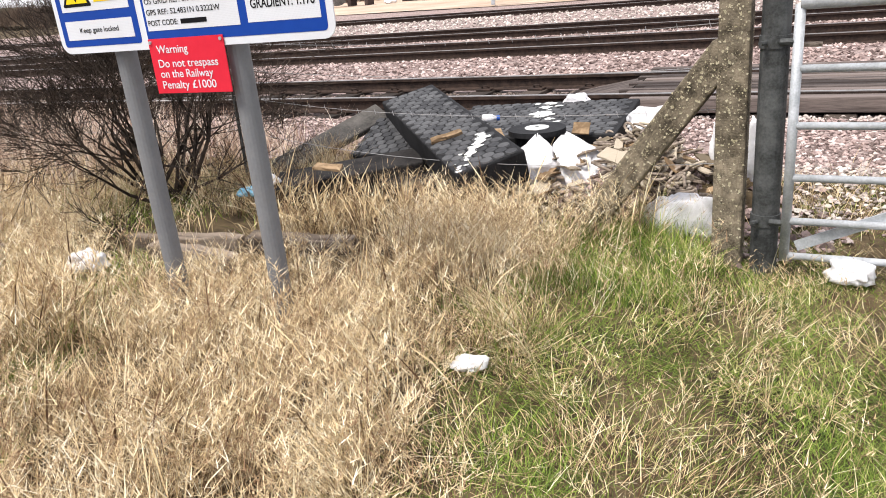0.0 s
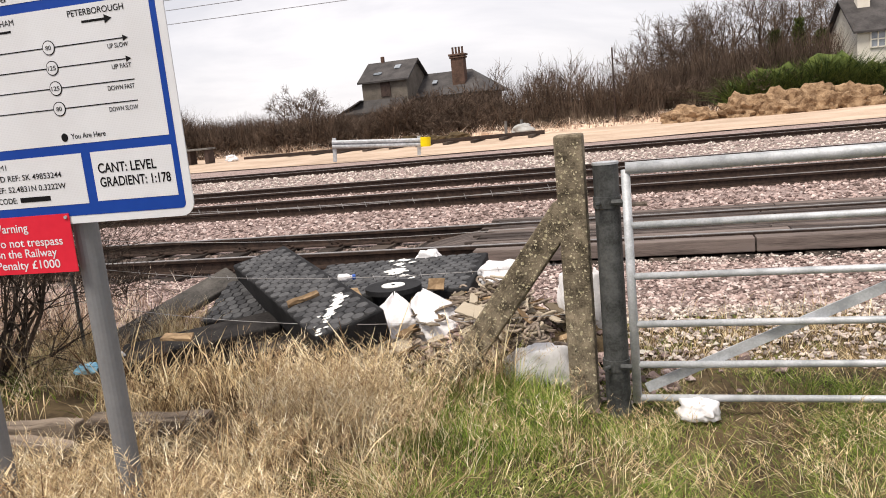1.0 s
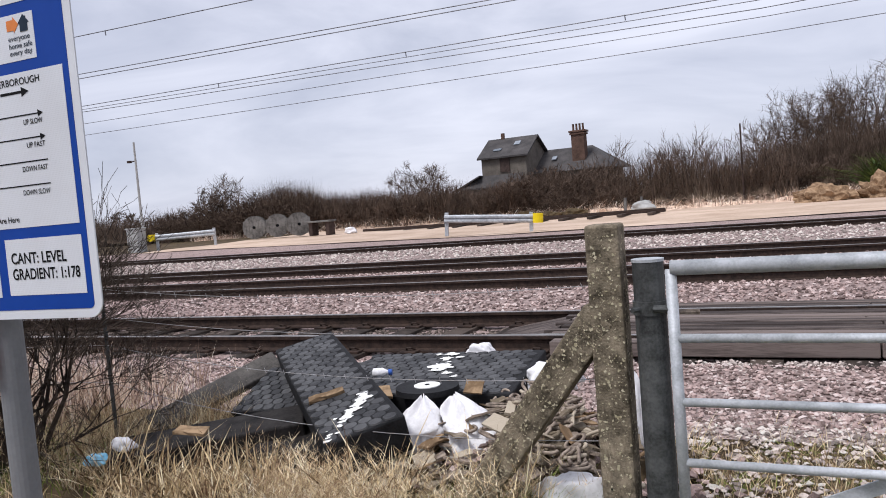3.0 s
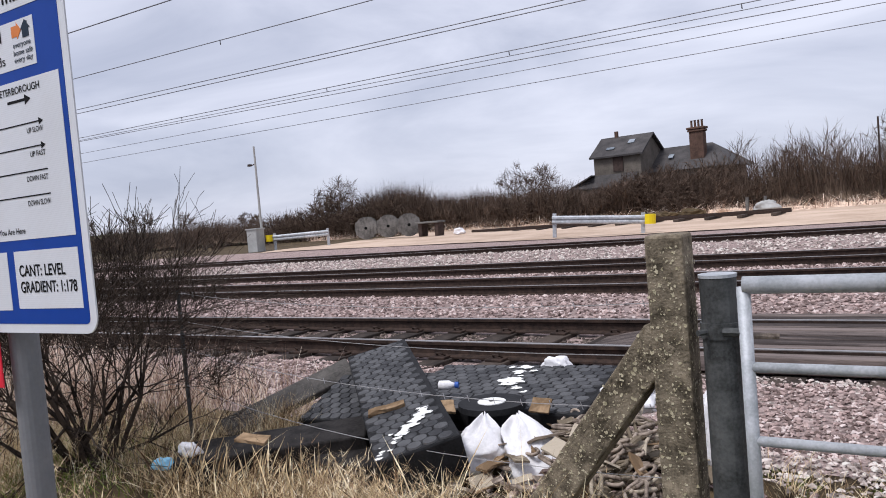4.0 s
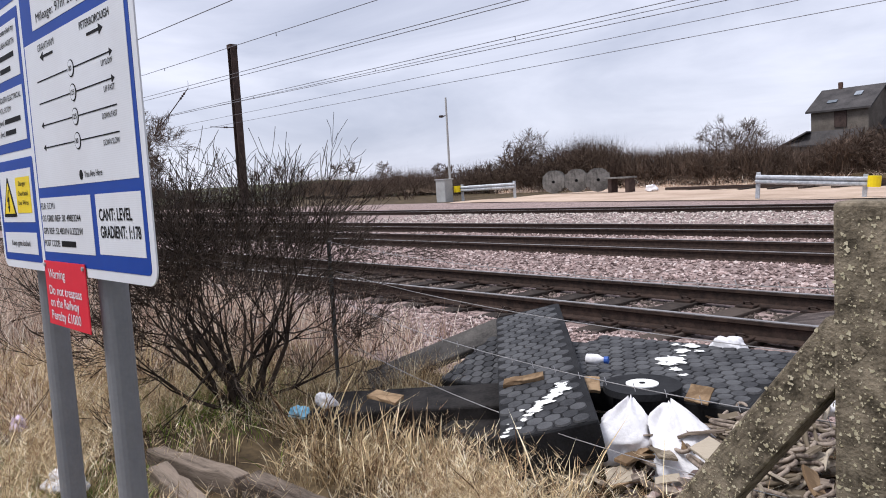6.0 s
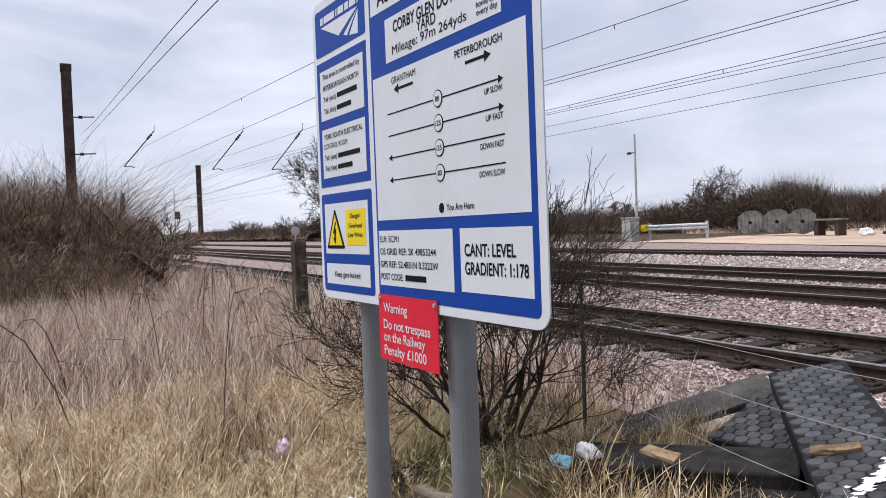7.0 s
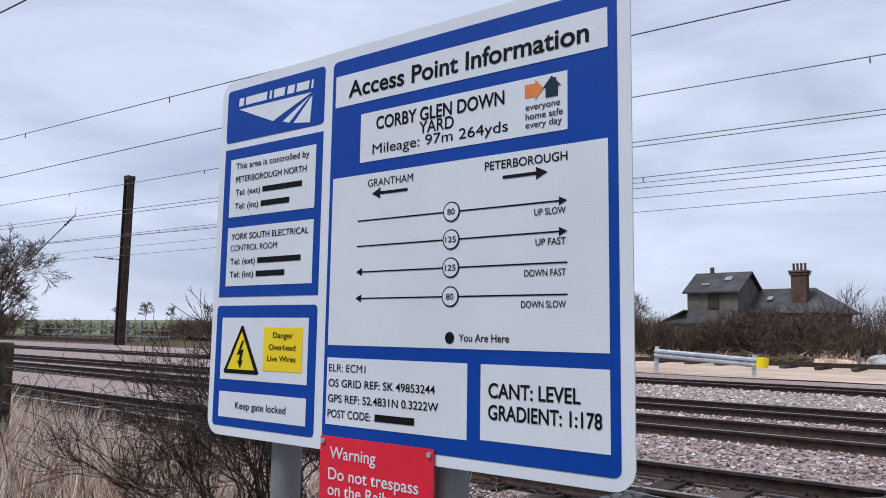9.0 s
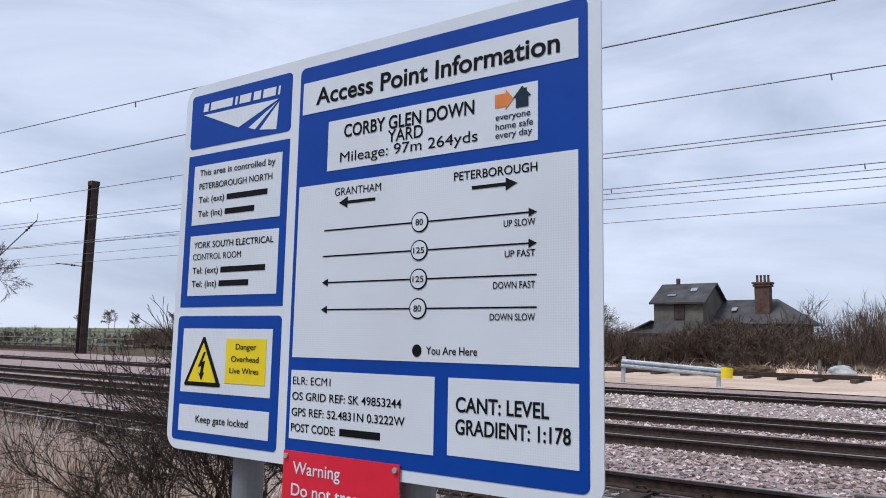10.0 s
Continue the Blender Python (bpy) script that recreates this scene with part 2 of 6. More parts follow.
def box(bm, c, s, m=None, bevel=0.0):
    r = bmesh.ops.create_cube(bm, size=1, matrix=(m or Matrix()) @ Matrix.Translation(c) @ Matrix.Diagonal((*s, 1)))
    if bevel:
        es = {e for v in r["verts"] for e in v.link_edges}
        bmesh.ops.bevel(bm, geom=list(es), offset=bevel, segments=2, affect="EDGES", profile=0.5)
    return bm


def tube(bm, pts, radii, sides=8, caps=True):
    """A tapered tube along points."""
    pts = [Vector(p) for p in pts]
    if not hasattr(radii, "__len__"):
        radii = [radii] * len(pts)
    rings = []
    for i, p in enumerate(pts):
        d = (pts[min(i + 1, len(pts) - 1)] - pts[max(i - 1, 0)]).normalized()
        u = d.orthogonal().normalized() if i == 0 else (u - d * u.dot(d)).normalized()
        w = d.cross(u)
        rings.append([bm.verts.new(p + radii[i] * (math.cos(a) * u + math.sin(a) * w)) for a in [2 * math.pi * k / sides for k in range(sides)]])
    for a, b in zip(rings, rings[1:]):
        for k in range(sides):
            bm.faces.new((a[k], a[(k + 1) % sides], b[(k + 1) % sides], b[k]))
    if caps:
        bm.faces.new(rings[0][::-1])
        bm.faces.new(rings[-1])
    return bm


def prism(bm, outline, y0, y1):
    """An outline in x, z pulled from y0 to y1."""
    a = [bm.verts.new((x, y0, z)) for x, z in outline]
    b = [bm.verts.new((x, y1, z)) for x, z in outline]
    bm.faces.new(a)
    bm.faces.new(b[::-1])
    for i in range(len(a)):
        j = (i + 1) % len(a)
        bm.faces.new((a[j], a[i], b[i], b[j]))
    return bm


def round_rect(x0, z0, x1, z1, r, n=6):
    out = []
    for cx, cz, a0 in ((x1 - r, z0 + r, -90), (x1 - r, z1 - r, 0), (x0 + r, z1 - r, 90), (x0 + r, z0 + r, 180)):
        for k in range(n + 1):
            a = radians(a0 + 90 * k / n)
            out.append((cx + r * math.cos(a), cz + r * math.sin(a)))
    return out


def lumpy(bm, c, s, amount, freq, sub=3, seed=0.0, m=None, flat=None):
    """A crumpled solid round c."""
    r = bmesh.ops.create_icosphere(bm, subdivisions=sub, radius=1.0)
    for v in r["verts"]:
        d = v.co.normalized()
        k = 1 + amount * noise.noise(d * freq + Vector((seed, seed * 0.7, 3))) + 0.5 * amount * noise.noise(d * freq * 2.7 + Vector((9, seed, 1)))
        v.co = Vector((d.x * s[0] * k, d.y * s[1] * k, d.z * s[2] * k))
        if flat is not None:
            v.co.z = max(v.co.z, flat)
        v.co = v.co + Vector(c)
        if m:
            v.co = m @ v.co
    return bm


def blades(base, height, lean, bend, width, rng, levels=3, way=None, head=0.0):
    """Grass or twigs: curved tapering strips; all arguments arrays of length n. Triangles."""
    n = len(base)
    ang = rng.uniform(0, 2 * np.pi, n) if way is None else way
    d = np.stack([np.cos(ang), np.sin(ang), np.zeros(n)], 1)
    side_a = rng.uniform(0, 2 * np.pi, n)
    s = np.stack([np.cos(side_a), np.sin(side_a), np.zeros(n)], 1)
    vs = []
    for k in range(levels + 1):
        f = k / levels
        out = (lean * f + bend * f * f) * height
        up = height * f * (1 - 0.35 * np.clip(bend, 0, 1.5) * f)
        p = base + d * out[:, None] + np.array([0, 0, 1.0]) * up[:, None]
        if k < levels:
            w = (width * np.where(head * (k == levels - 1) > 0, 1.0 + head, 1 - 0.75 * f))[:, None] * s * 0.5
            vs += [p - w, p + w]
        else:
            vs.append(p)
    v = np.stack(vs, 1)
    m = v.shape[1]
    tri = []
    for k in range(levels - 1):
        a = 2 * k
        tri += [(a, a + 1, a + 3), (a, a + 3, a + 2)]
    a = 2 * (levels - 1)
    tri.append((a, a + 1, a + 2))
    f = (np.arange(n)[:, None, None] * m + np.array(tri)[None]).reshape(-1, 3)
    return v.reshape(-1, 3), f


def joined(sets):
    vs, fs, k = [], [], 0
    for v, f in sets:
        vs.append(v)
        fs.append(f + k)
        k += len(v)
    return np.concatenate(vs), np.concatenate(fs)


def branches(segs, sides=4):
    """Tapered twigs from (p, q, rp, rq) rows, as triangles."""
    p = np.array([s[0] for s in segs])
    q = np.array([s[1] for s in segs])
    rp = np.array([s[2] for s in segs])
    rq = np.array([s[3] for s in segs])
    d = q - p
    d /= np.linalg.norm(d, axis=1)[:, None] + 1e-9
    ref = np.where(np.abs(d[:, 2:3]) > 0.9, np.array([[1.0, 0, 0]]), np.array([[0, 0, 1.0]]))
    u = np.cross(d, ref)
    u /= np.linalg.norm(u, axis=1)[:, None] + 1e-9
    w = np.cross(d, u)
    ring_a, ring_b = [], []
    for k in range(sides):
        a = 2 * np.pi * k / sides
        o = np.cos(a) * u + np.sin(a) * w
        ring_a.append(p + o * rp[:, None])
        ring_b.append(q + o * rq[:, None])
    v = np.stack(ring_a + ring_b, 1)
    tri = []
    for k in range(sides):
        j = (k + 1) % sides
        tri += [(k, j, sides + j), (k, sides + j, sides + k)]
    f = np.arange(len(p))[:, None, None] * 2 * sides + np.array(tri)[None]
    cone = (rq == 0)[:, None] & (np.arange(2 * sides) % 2 == 1)[None]
    return v.reshape(-1, 3), f[~cone]


def grow(rng, base, way, length, radius, depth, spread, up, kids=(2, 4), bits=3, segs=None, minr=0.0015, shrink=(0.6, 0.85), tip=False):
    """A bare branch with its side branches, as a list of segments."""
    segs = [] if segs is None else segs
    p = np.array(base, float)
    d = np.array(way, float) / np.linalg.norm(way)
    r = radius
    if tip and depth == 0:
        segs.append((p, p + d * length, max(minr, r) * 1.45, 0.0))
        return segs
    for k in range(bits):
        d = d + rng.normal(0, 0.16, 3) + np.array([0, 0, up])
        d /= np.linalg.norm(d)
        q = p + d * length / bits
        r2 = max(minr, r * 0.8)
        segs.append((p, q, r, r2))
        p, r = q, r2
        if depth > 0 and (k > 0 or depth < 2):
            for _ in range(rng.integers(*kids)):
                e = d + rng.normal(0, spread, 3)
                grow(rng, p, e, length * rng.uniform(*shrink), r * 0.66, depth - 1, spread, up, kids, bits, segs, minr, shrink, tip)
    return segs


def smooth01(x, a, b):
    t = np.clip((x - a) / (b - a), 0, 1)
    return t * t * (3 - 2 * t)


def ground_z(x, y):
    """The height of the ground."""
    x, y = np.asarray(x, float), np.asarray(y, float)
    z = 0.03 * np.sin(x * 1.7 + 1) * np.sin(y * 2.1) + 0.02 * np.sin(x * 4.1 + y * 3.3)
    z = z * (1 - smooth01(y, 3.6, 4.6)) * (1 - smooth01(np.abs(x), 12, 20))
    z = z - 0.09 * smooth01(x, -0.9, -0.2) * (1 - smooth01(y, 3.6, 5.0))
    z = z - 0.13 * smooth01(y, 4.4, 5.8)
    z = z + (0.12 + 0.20 * smooth01(-x, 8, 28)) * smooth01(y, 26.0, 28.0)
    z = z + 7.5 * smooth01(y, 55, 330) * smooth01(-x / np.maximum(y, 1.0), 1.15, 1.5)
    return z


# ---------------------------------------------------------------- ground and tracks
def axis_steps(near, far, fine, grow_by):
    out, x, s = [0.0], 0.0, fine
    while x < far:
        if x > near:
            s *= grow_by
        x += s
        out.append(x)
    return np.array([-v for v in out[:0:-1]] + out)


def sheet(name, xs, ys, zf, material, label, category):
    gx, gy = np.meshgrid(xs, ys)
    gz = zf(gx, gy)
    v = np.stack([gx, gy, gz], -1).reshape(-1, 3)
    nx = len(xs)
    i, j = np.meshgrid(np.arange(nx - 1), np.arange(len(ys) - 1))
    a = (j * nx + i).ravel()
    ob = bulk(name, v, np.stack([a, a + 1, a + nx + 1, a + nx], 1), material, smooth=True)
    return tagged(ob, label, category, kind="structure")


sheet("ground", axis_steps(12, 2500, 0.25, 1.25), axis_steps(12, 2500, 0.25, 1.25), lambda x, y: ground_z(x, y) - 0.01 - 0.12 * smooth01(y, 5.2, 5.9) * (1 - smooth01(y, 27.2, 27.9)), M_SOIL, "trodden brown soil with dead grass beside the railway", "ground")
sheet("field", np.linspace(-900, -45, 40), np.linspace(52, 700, 40), lambda x, y: ground_z(x, y) + 0.06, M_FIELD, "pale green field rising to the far skyline", "field")


def ballast_z(x, y):
    z = ground_z(x, y) + 0.02 * smooth01(y, 4.7, 5.4)
    hump = 0.0
    for a, b in ((9.1, 11.8), (13.9, 15.3), (17.4, 23.0)):
        hump = hump + 0.05 * smooth01(y, a, a + 0.35) * (1 - smooth01(y, b - 0.35, b))
    return z + hump - 0.006 - 0.045 * smooth01(y, 6.75, 6.95) * (1 - smooth01(y, 9.0, 9.2))


sheet("ballast", np.concatenate([np.linspace(-400, -30, 30), np.linspace(-28, 12, 120), np.linspace(15, 200, 20)]), np.linspace(4.75, 28.2, 160), ballast_z, M_BALLAST, "pinkish grey railway ballast between the tracks", "ballast")
sheet("yard", np.linspace(-28.5, 70, 60), np.linspace(27.7, 45.5, 30), lambda x, y: ground_z(x, y) + 0.045 + 0.02 * np.sin(x * 0.7) * np.sin(y), M_SAND, "pale sandy hardcore of the railway yard", "yard")

RAIL = [(-0.07, -0.16), (0.07, -0.16), (0.07, -0.145), (0.012, -0.125), (0.01, -0.045), (0.036, -0.033), (0.036, -0.004), (-0.036, -0.004), (-0.036, -0.033), (-0.01, -0.045), (-0.012, -0.125), (-0.07, -0.145)]
rail_bm = bmesh.new()
ends = []
for x in (-400, 200):
    ends.append([rail_bm.verts.new((x, y, z)) for y, z in RAIL])
for k in range(len(RAIL)):
    rail_bm.faces.new((ends[0][k], ends[0][(k + 1) % 12], ends[1][(k + 1) % 12], ends[1][k]))
rail_bm.normal_update()
RAIL_ME = bpy.data.meshes.new("rail")
rail_bm.to_mesh(RAIL_ME)
rail_bm.free()
RAIL_ME.materials.append(M_RAIL)
head_bm = bmesh.new()
box(head_bm, (-100, 0, -0.001), (600, 0.050, 0.008))
HEAD_ME = bpy.data.meshes.new("rail_head")
head_bm.to_mesh(HEAD_ME)
head_bm.free()
HEAD_ME.materials.append(M_RAILTOP)
sl_bm = bmesh.new()
box(sl_bm, (0, 0, -0.065), (0.25, 2.55, 0.13), bevel=0.012)
SL_ME = bpy.data.meshes.new("sleeper")
sl_bm.to_mesh(SL_ME)
sl_bm.free()
SL_ME.materials.append(M_SLEEPER)
ch_bm = bmesh.new()
box(ch_bm, (0, 0, 0.012), (0.19, 0.36, 0.03), bevel=0.008)
for sy in (-1, 1):
    tube(ch_bm, [(-0.05, sy * 0.075, 0.03), (-0.03, sy * 0.12, 0.055), (0.03, sy * 0.12, 0.055), (0.05, sy * 0.075, 0.03)], 0.011, 6)
CH_ME = bpy.data.meshes.new("rail_chair")
ch_bm.to_mesh(CH_ME)
ch_bm.free()
CH_ME.materials.append(M_RAIL)
RAIL_Z = 0.04
TRACKS = ((7.29, 8.725), (12.10, 13.535), (15.60, 17.035), (23.35, 24.785))
rng = np.random.default_rng(4)
for k, (ya, yb) in enumerate(TRACKS):
    tr = thing("track", (0, 0, 0), "rusty rails with a bright head on dark sleepers in ballast", "railway track", "railway tracks", "structure")
    for y in (ya, yb):
        r = new("rail", RAIL_ME)
        r.parent, r.location = tr, (0, y, RAIL_Z)
        h = new("rail_head", HEAD_ME)
        h.parent, h.location = r, (0, 0, 0)
        h["label"] = "worn bright running surface"
    for i in range(62 if k == 0 else 40):
        s = new("sleeper", SL_ME)
        x = 6.0 - 0.66 * i + rng.normal(0, 0.015)
        s.parent, s.location = tr, (x, (ya + yb) / 2, RAIL_Z - 0.157)
        s.rotation_euler[2] = rng.normal(0, 0.008)
        if k == 0 and i < 40:
            for y in (ya, yb):
                c = new("rail_chair", CH_ME)
                c.parent, c.location = s, (0, y - (ya + yb) / 2, 0.0)

# the timber crossing deck on the first track
deck = thing("crossing_deck", (0, 0, 0), "dark weathered timber crossing deck laid between the rails", "crossing deck", kind="structure")
rows = [(7.02, 7.20)] + [(7.38 + 0.137 * i, 7.38 + 0.137 * (i + 1)) for i in range(9)] + [(8.82, 8.97), (8.98, 9.13)]
for n, (y0, y1) in enumerate(rows):
    cuts = [-1.75 - 0.10 * (n % 3), 0.85 + 0.25 * (n % 2) + 0.1 * (n % 3), 3.2, 5.6]
    for xa, xb in zip(cuts, cuts[1:]):
        b = bmesh.new()
        box(b, ((xa + xb) / 2, (y0 + y1) / 2, RAIL_Z - 0.075 + 0.006 * ((n * 7) % 3)), (xb - xa - 0.012, y1 - y0 - 0.014, 0.13), bevel=0.01)
        part("plank", b, M_DECK, deck)
b = bmesh.new()
prism(b, [(-2.75, -0.14), (-1.87, 0.02), (-1.87, -0.14)], 7.42, 8.58)
part("ramp_board", b, M_DECK, deck)

# siding rail, far side of the yard
sid = thing("siding_rail", (-13.5, 38.2, 0.12), "rusty disused siding rail along the yard", "rail")
b = bmesh.new()
box(b, (0, 0, 0.08), (17, 0.14, 0.16), bevel=0.02)
box(b, (0, 0, 0.18), (17, 0.07, 0.05), bevel=0.01)
part("rail", b, M_RAIL, sid)
for i in range(12):
    sp = new("sleeper", SL_ME)
    sp.parent, sp.location = sid, (-8 + i * 1.45, 0, 0.06)


# ---------------------------------------------------------------- overhead line
def wire(name, pts, r, label, group="overhead wires"):
    b = bmesh.new()
    tube(b, pts, r, 5)
    return tagged(part(name, b, M_WIRE), label, "overhead wire", group)


def span(y, z0, k, dy=0.0):
    xs = [-254, -140, -110, -80, -51, -40, -30, -20, -12, -6, 0, 8, 20, 40, 60]
    return [(x, y + dy, z0 + k * min(abs(x), 51) + (0.0 if x > -51 else 0.2 * math.sin((x + 51) / 14.0))) for x in xs]


for y, z, k, r in ((8.0, 5.05, 0.042, 0.009), (12.8, 5.45, 0.021, 0.010), (24.1, 5.88, 0.009, 0.011)):
    wire("catenary_wire", span(y, z, k), r, "thin dark catenary wire above the track")
for y, z, k, r in ((8.0, 4.52, 0.021, 0.009), (12.8, 4.64, 0.020, 0.009), (12.8, 4.57, 0.018, 0.009), (16.3, 4.82, 0.012, 0.010), (16.3, 4.69, 0.014, 0.008), (16.3, 4.53, 0.019, 0.009), (24.1, 5.42, 0.008, 0.011)):
    wire("contact_wire", span(y, z, k), r, "thin dark contact wire above the track")
wire("feeder_wire", [(-38.5, 3.5, 6.2), (-29.9, 3.5, 5.69), (-14.7, 3.5, 5.06), (-9.6, 3.5, 4.79), (5, 3.5, 4.15), (40, 3.5, 6.0)], 0.008, "thin dark feeder wire on the near mast")
wire("feeder_wire", [(-38.5, 3.5, 5.75), (-29, 3.5, 5.38), (-14.66, 3.5, 4.75), (-8.45, 3.5, 4.43), (5, 3.5, 3.9), (40, 3.5, 6.0)], 0.008, "thin dark feeder wire on the near mast")
for y, z, k in ((8.0, 5.05, 0.042), (12.8, 5.45, 0.021), (16.3, 4.82, 0.012)):
    for x in (-27, -19, -13, -7.5, -2.5, 4):
        b = bmesh.new()
        tube(b, [(x, y, z + k * abs(x) + 0.01), (x + 0.01, y, z + k * abs(x) - 0.10)], 0.012, 5)
        tagged(part("wire_clamp", b, M_WIRE), "small dark clamp on the overhead wire", "wire clamp", "wire clamps")


def mast(x, y, h, w, arms):
    t = thing("mast", (x, y, -0.02), "dark rust-brown steel overhead line mast", "mast", "overhead line masts")
    b = bmesh.new()
    for dx in (-1, 1):
        box(b, (dx * w * 0.45, 0, h / 2), (w * 0.12, w, h))
    box(b, (0, 0, h / 2), (w * 0.8, w * 0.14, h))
    box(b, (0, 0, h - 0.15), (w * 1.1, w * 1.1, 0.3))
    part("post", b, M_MAST, t)
    for z, dy in arms:
        b = bmesh.new()
        tube(b, [(0, 0, z), (0, dy, z + 0.05)], 0.03, 6)
        for q in (0.42, 0.5):
            tube(b, [(0, dy * q - 0.04, z + 0.02), (0, dy * q + 0.04, z + 0.02)], 0.07, 8)
        part("arm", b, M_MAST, t)
    return t


mast(-51.3, 28.2, 12.25, 0.52, ((6.2, -2.2),))
mast(-137, 28.2, 13.8, 0.75, ((6.5, -2.5),))
mast(-254, 28.2, 15.5, 0.9, ())
mast(-38.5, 3.0, 9.4, 0.42, ((5.3, 1.1), (7.0, 1.1)))
for (y, z, x) in ((8.0, 7.35, -54.2), (12.8, 6.85, -49.6), (16.3, 6.8, -48.1), (24.1, 7.5, -53.4)):
    s = thing("registration_arm", (x, y, z), "dark slanting insulator arm holding the overhead wires", "registration arm", "registration arms")
    b = bmesh.new()
    k = 1.12 * (x / -50) * (0.72 + y / 40)
    tube(b, [(0, -0.9 * k, -1.1 * k), (0, 0.9 * k, 1.1 * k)], 0.038, 6)
    for q in (0.78, 0.83, 0.88):
        tube(b, [(0, (-0.9 + 1.8 * q) * k - 0.03, (-1.1 + 2.2 * q) * k - 0.04), (0, (-0.9 + 1.8 * q) * k + 0.03, (-1.1 + 2.2 * q) * k + 0.04)], 0.085, 8)
    part("strut", b, M_MAST, s)
    b = bmesh.new()
    tube(b, [(0, -0.9 * k, -1.1 * k), (0, -0.55 * k, -1.06 * k), (0, -0.30 * k, -1.14 * k)], 0.03, 5)
    part("steady_arm", b, M_MAST, s)
    b = bmesh.new()
    tube(b, [(0, 0.9 * k, 1.1 * k), (0, 0.92 * k, 1.45 * k)], 0.016, 5)
    part("dropper", b, M_MAST, s)

# small lineside things far down the track
sig = thing("signal_mast", (-171, 29.6, 0), "thin grey lineside radio mast", "mast")
b = bmesh.new()
tube(b, [(0, 0, 0), (0, 0, 11.6)], [0.16, 0.09], 6)
part("shaft", b, M_CABINET, sig)
sg2 = thing("signal_post", (-162, 28.6, 0), "distant railway signal head on a post", "signal")
b = bmesh.new()
tube(b, [(0, 0, 0), (0, 0, 5.0)], 0.12, 6)
part("post", b, M_CABINET, sg2)
b = bmesh.new()
box(b, (0, 0, 5.7), (0.9, 0.9, 1.5), bevel=0.05)
part("signal_head", b, M_MAST, sg2)
mk = thing("marker_board", (-29.3, 10.5, -0.1), "small round grey marker board on a short post", "marker board")
b = bmesh.new()
tube(b, [(0, 0, 0), (0, 0, 1.4)], 0.03, 6)
part("post", b, M_CABINET, mk)
b = bmesh.new()
tube(b, [(0, 0, 1.5), (0.03, 0, 1.5)], 0.18, 18)
part("disc", b, M_CABINET, mk)


# ---------------------------------------------------------------- the sign
SIGN_TURN, SIGN_Y = 1.85, 2.0426
SX, SY = -2.05, SIGN_Y + 0.066
base_at = pose(0, 0, 0, 0, 0, SIGN_TURN) @ Vector((SX, SY, 0.0))
sign = thing("access_sign", base_at, "blue and white railway access point information sign on two grey posts", "sign", turn=SIGN_TURN)
SIGN_F = SIGN_Y - SY


def flat(name, outline, depth, material, parent, label="", thick=0.0012):
    """A plate in the sign's plane whose front is depth metres before the panel's face."""
    b = bmesh.new()
    prism(b, [(x - SX, z) for x, z in outline], SIGN_F - depth, SIGN_F - depth + thick)
    bmesh.ops.recalc_face_normals(b, faces=b.faces)
    return part(name, b, material, parent, label)


def rect(x0, z0, x1, z1):
    return [(x0, z0), (x1, z0), (x1, z1), (x0, z1)]


panel = flat("panel", round_rect(-2.568, 1.112, -1.325, 2.106, 0.045), 0.0, M_WHITE, sign, "white reflective sheet with a rounded aluminium edge", 0.004)
b = bmesh.new()
for z in (1.3, 1.88):
    box(b, (-1.9465 - SX, SIGN_F + 0.012, z), (1.15, 0.014, 0.05), bevel=0.003)
part("back_rail", b, M_GALV, sign, "galvanised channel behind the panel")
for x in (-2.315, -1.778):
    b = bmesh.new()
    tube(b, [(x - SX, 0, -0.1), (x - SX, 0, 2.02)], 0.039, 20)
    part("post", b, M_POST, sign, "grey painted round steel post", smooth=False)
for x in (-2.315, -1.778):
    for z in (1.3, 1.88):
        b = bmesh.new()
        tube(b, [(x - SX, 0, z - 0.018), (x - SX, 0, z + 0.018)], 0.043, 16)
        part("clip", b, M_GALV, sign)

BLUES = [round_rect(-2.543, 1.925, -2.150, 2.078, 0.012), rect(-2.543, 1.486, -2.150, 1.905), round_rect(-2.546, 1.137, -2.150, 1.462, 0.012), round_rect(-2.120, 1.137, -1.352, 2.078, 0.016)]
for o in BLUES:
    flat("blue_field", o, 0.0010, M_BLUE, panel, "blue printed field")
WHITES = [rect(-2.515, 1.709, -2.173, 1.874), rect(-2.515, 1.516, -2.173, 1.679), rect(-2.520, 1.262, -2.178, 1.429), rect(-2.520, 1.161, -2.178, 1.229), rect(-2.108, 1.957, -1.371, 2.038), rect(-2.019, 1.805, -1.458, 1.927), rect(-2.108, 1.363, -1.372, 1.775), rect(-2.108, 1.174, -1.694, 1.333), rect(-1.660, 1.178, -1.372, 1.333)]
for o in WHITES:
    flat("white_field", o, 0.0020, M_WHITE, panel, "white printed field")
flat("yellow_field", rect(-2.344, 1.291, -2.197, 1.404), 0.0030, M_YELLOW, panel, "yellow warning field")
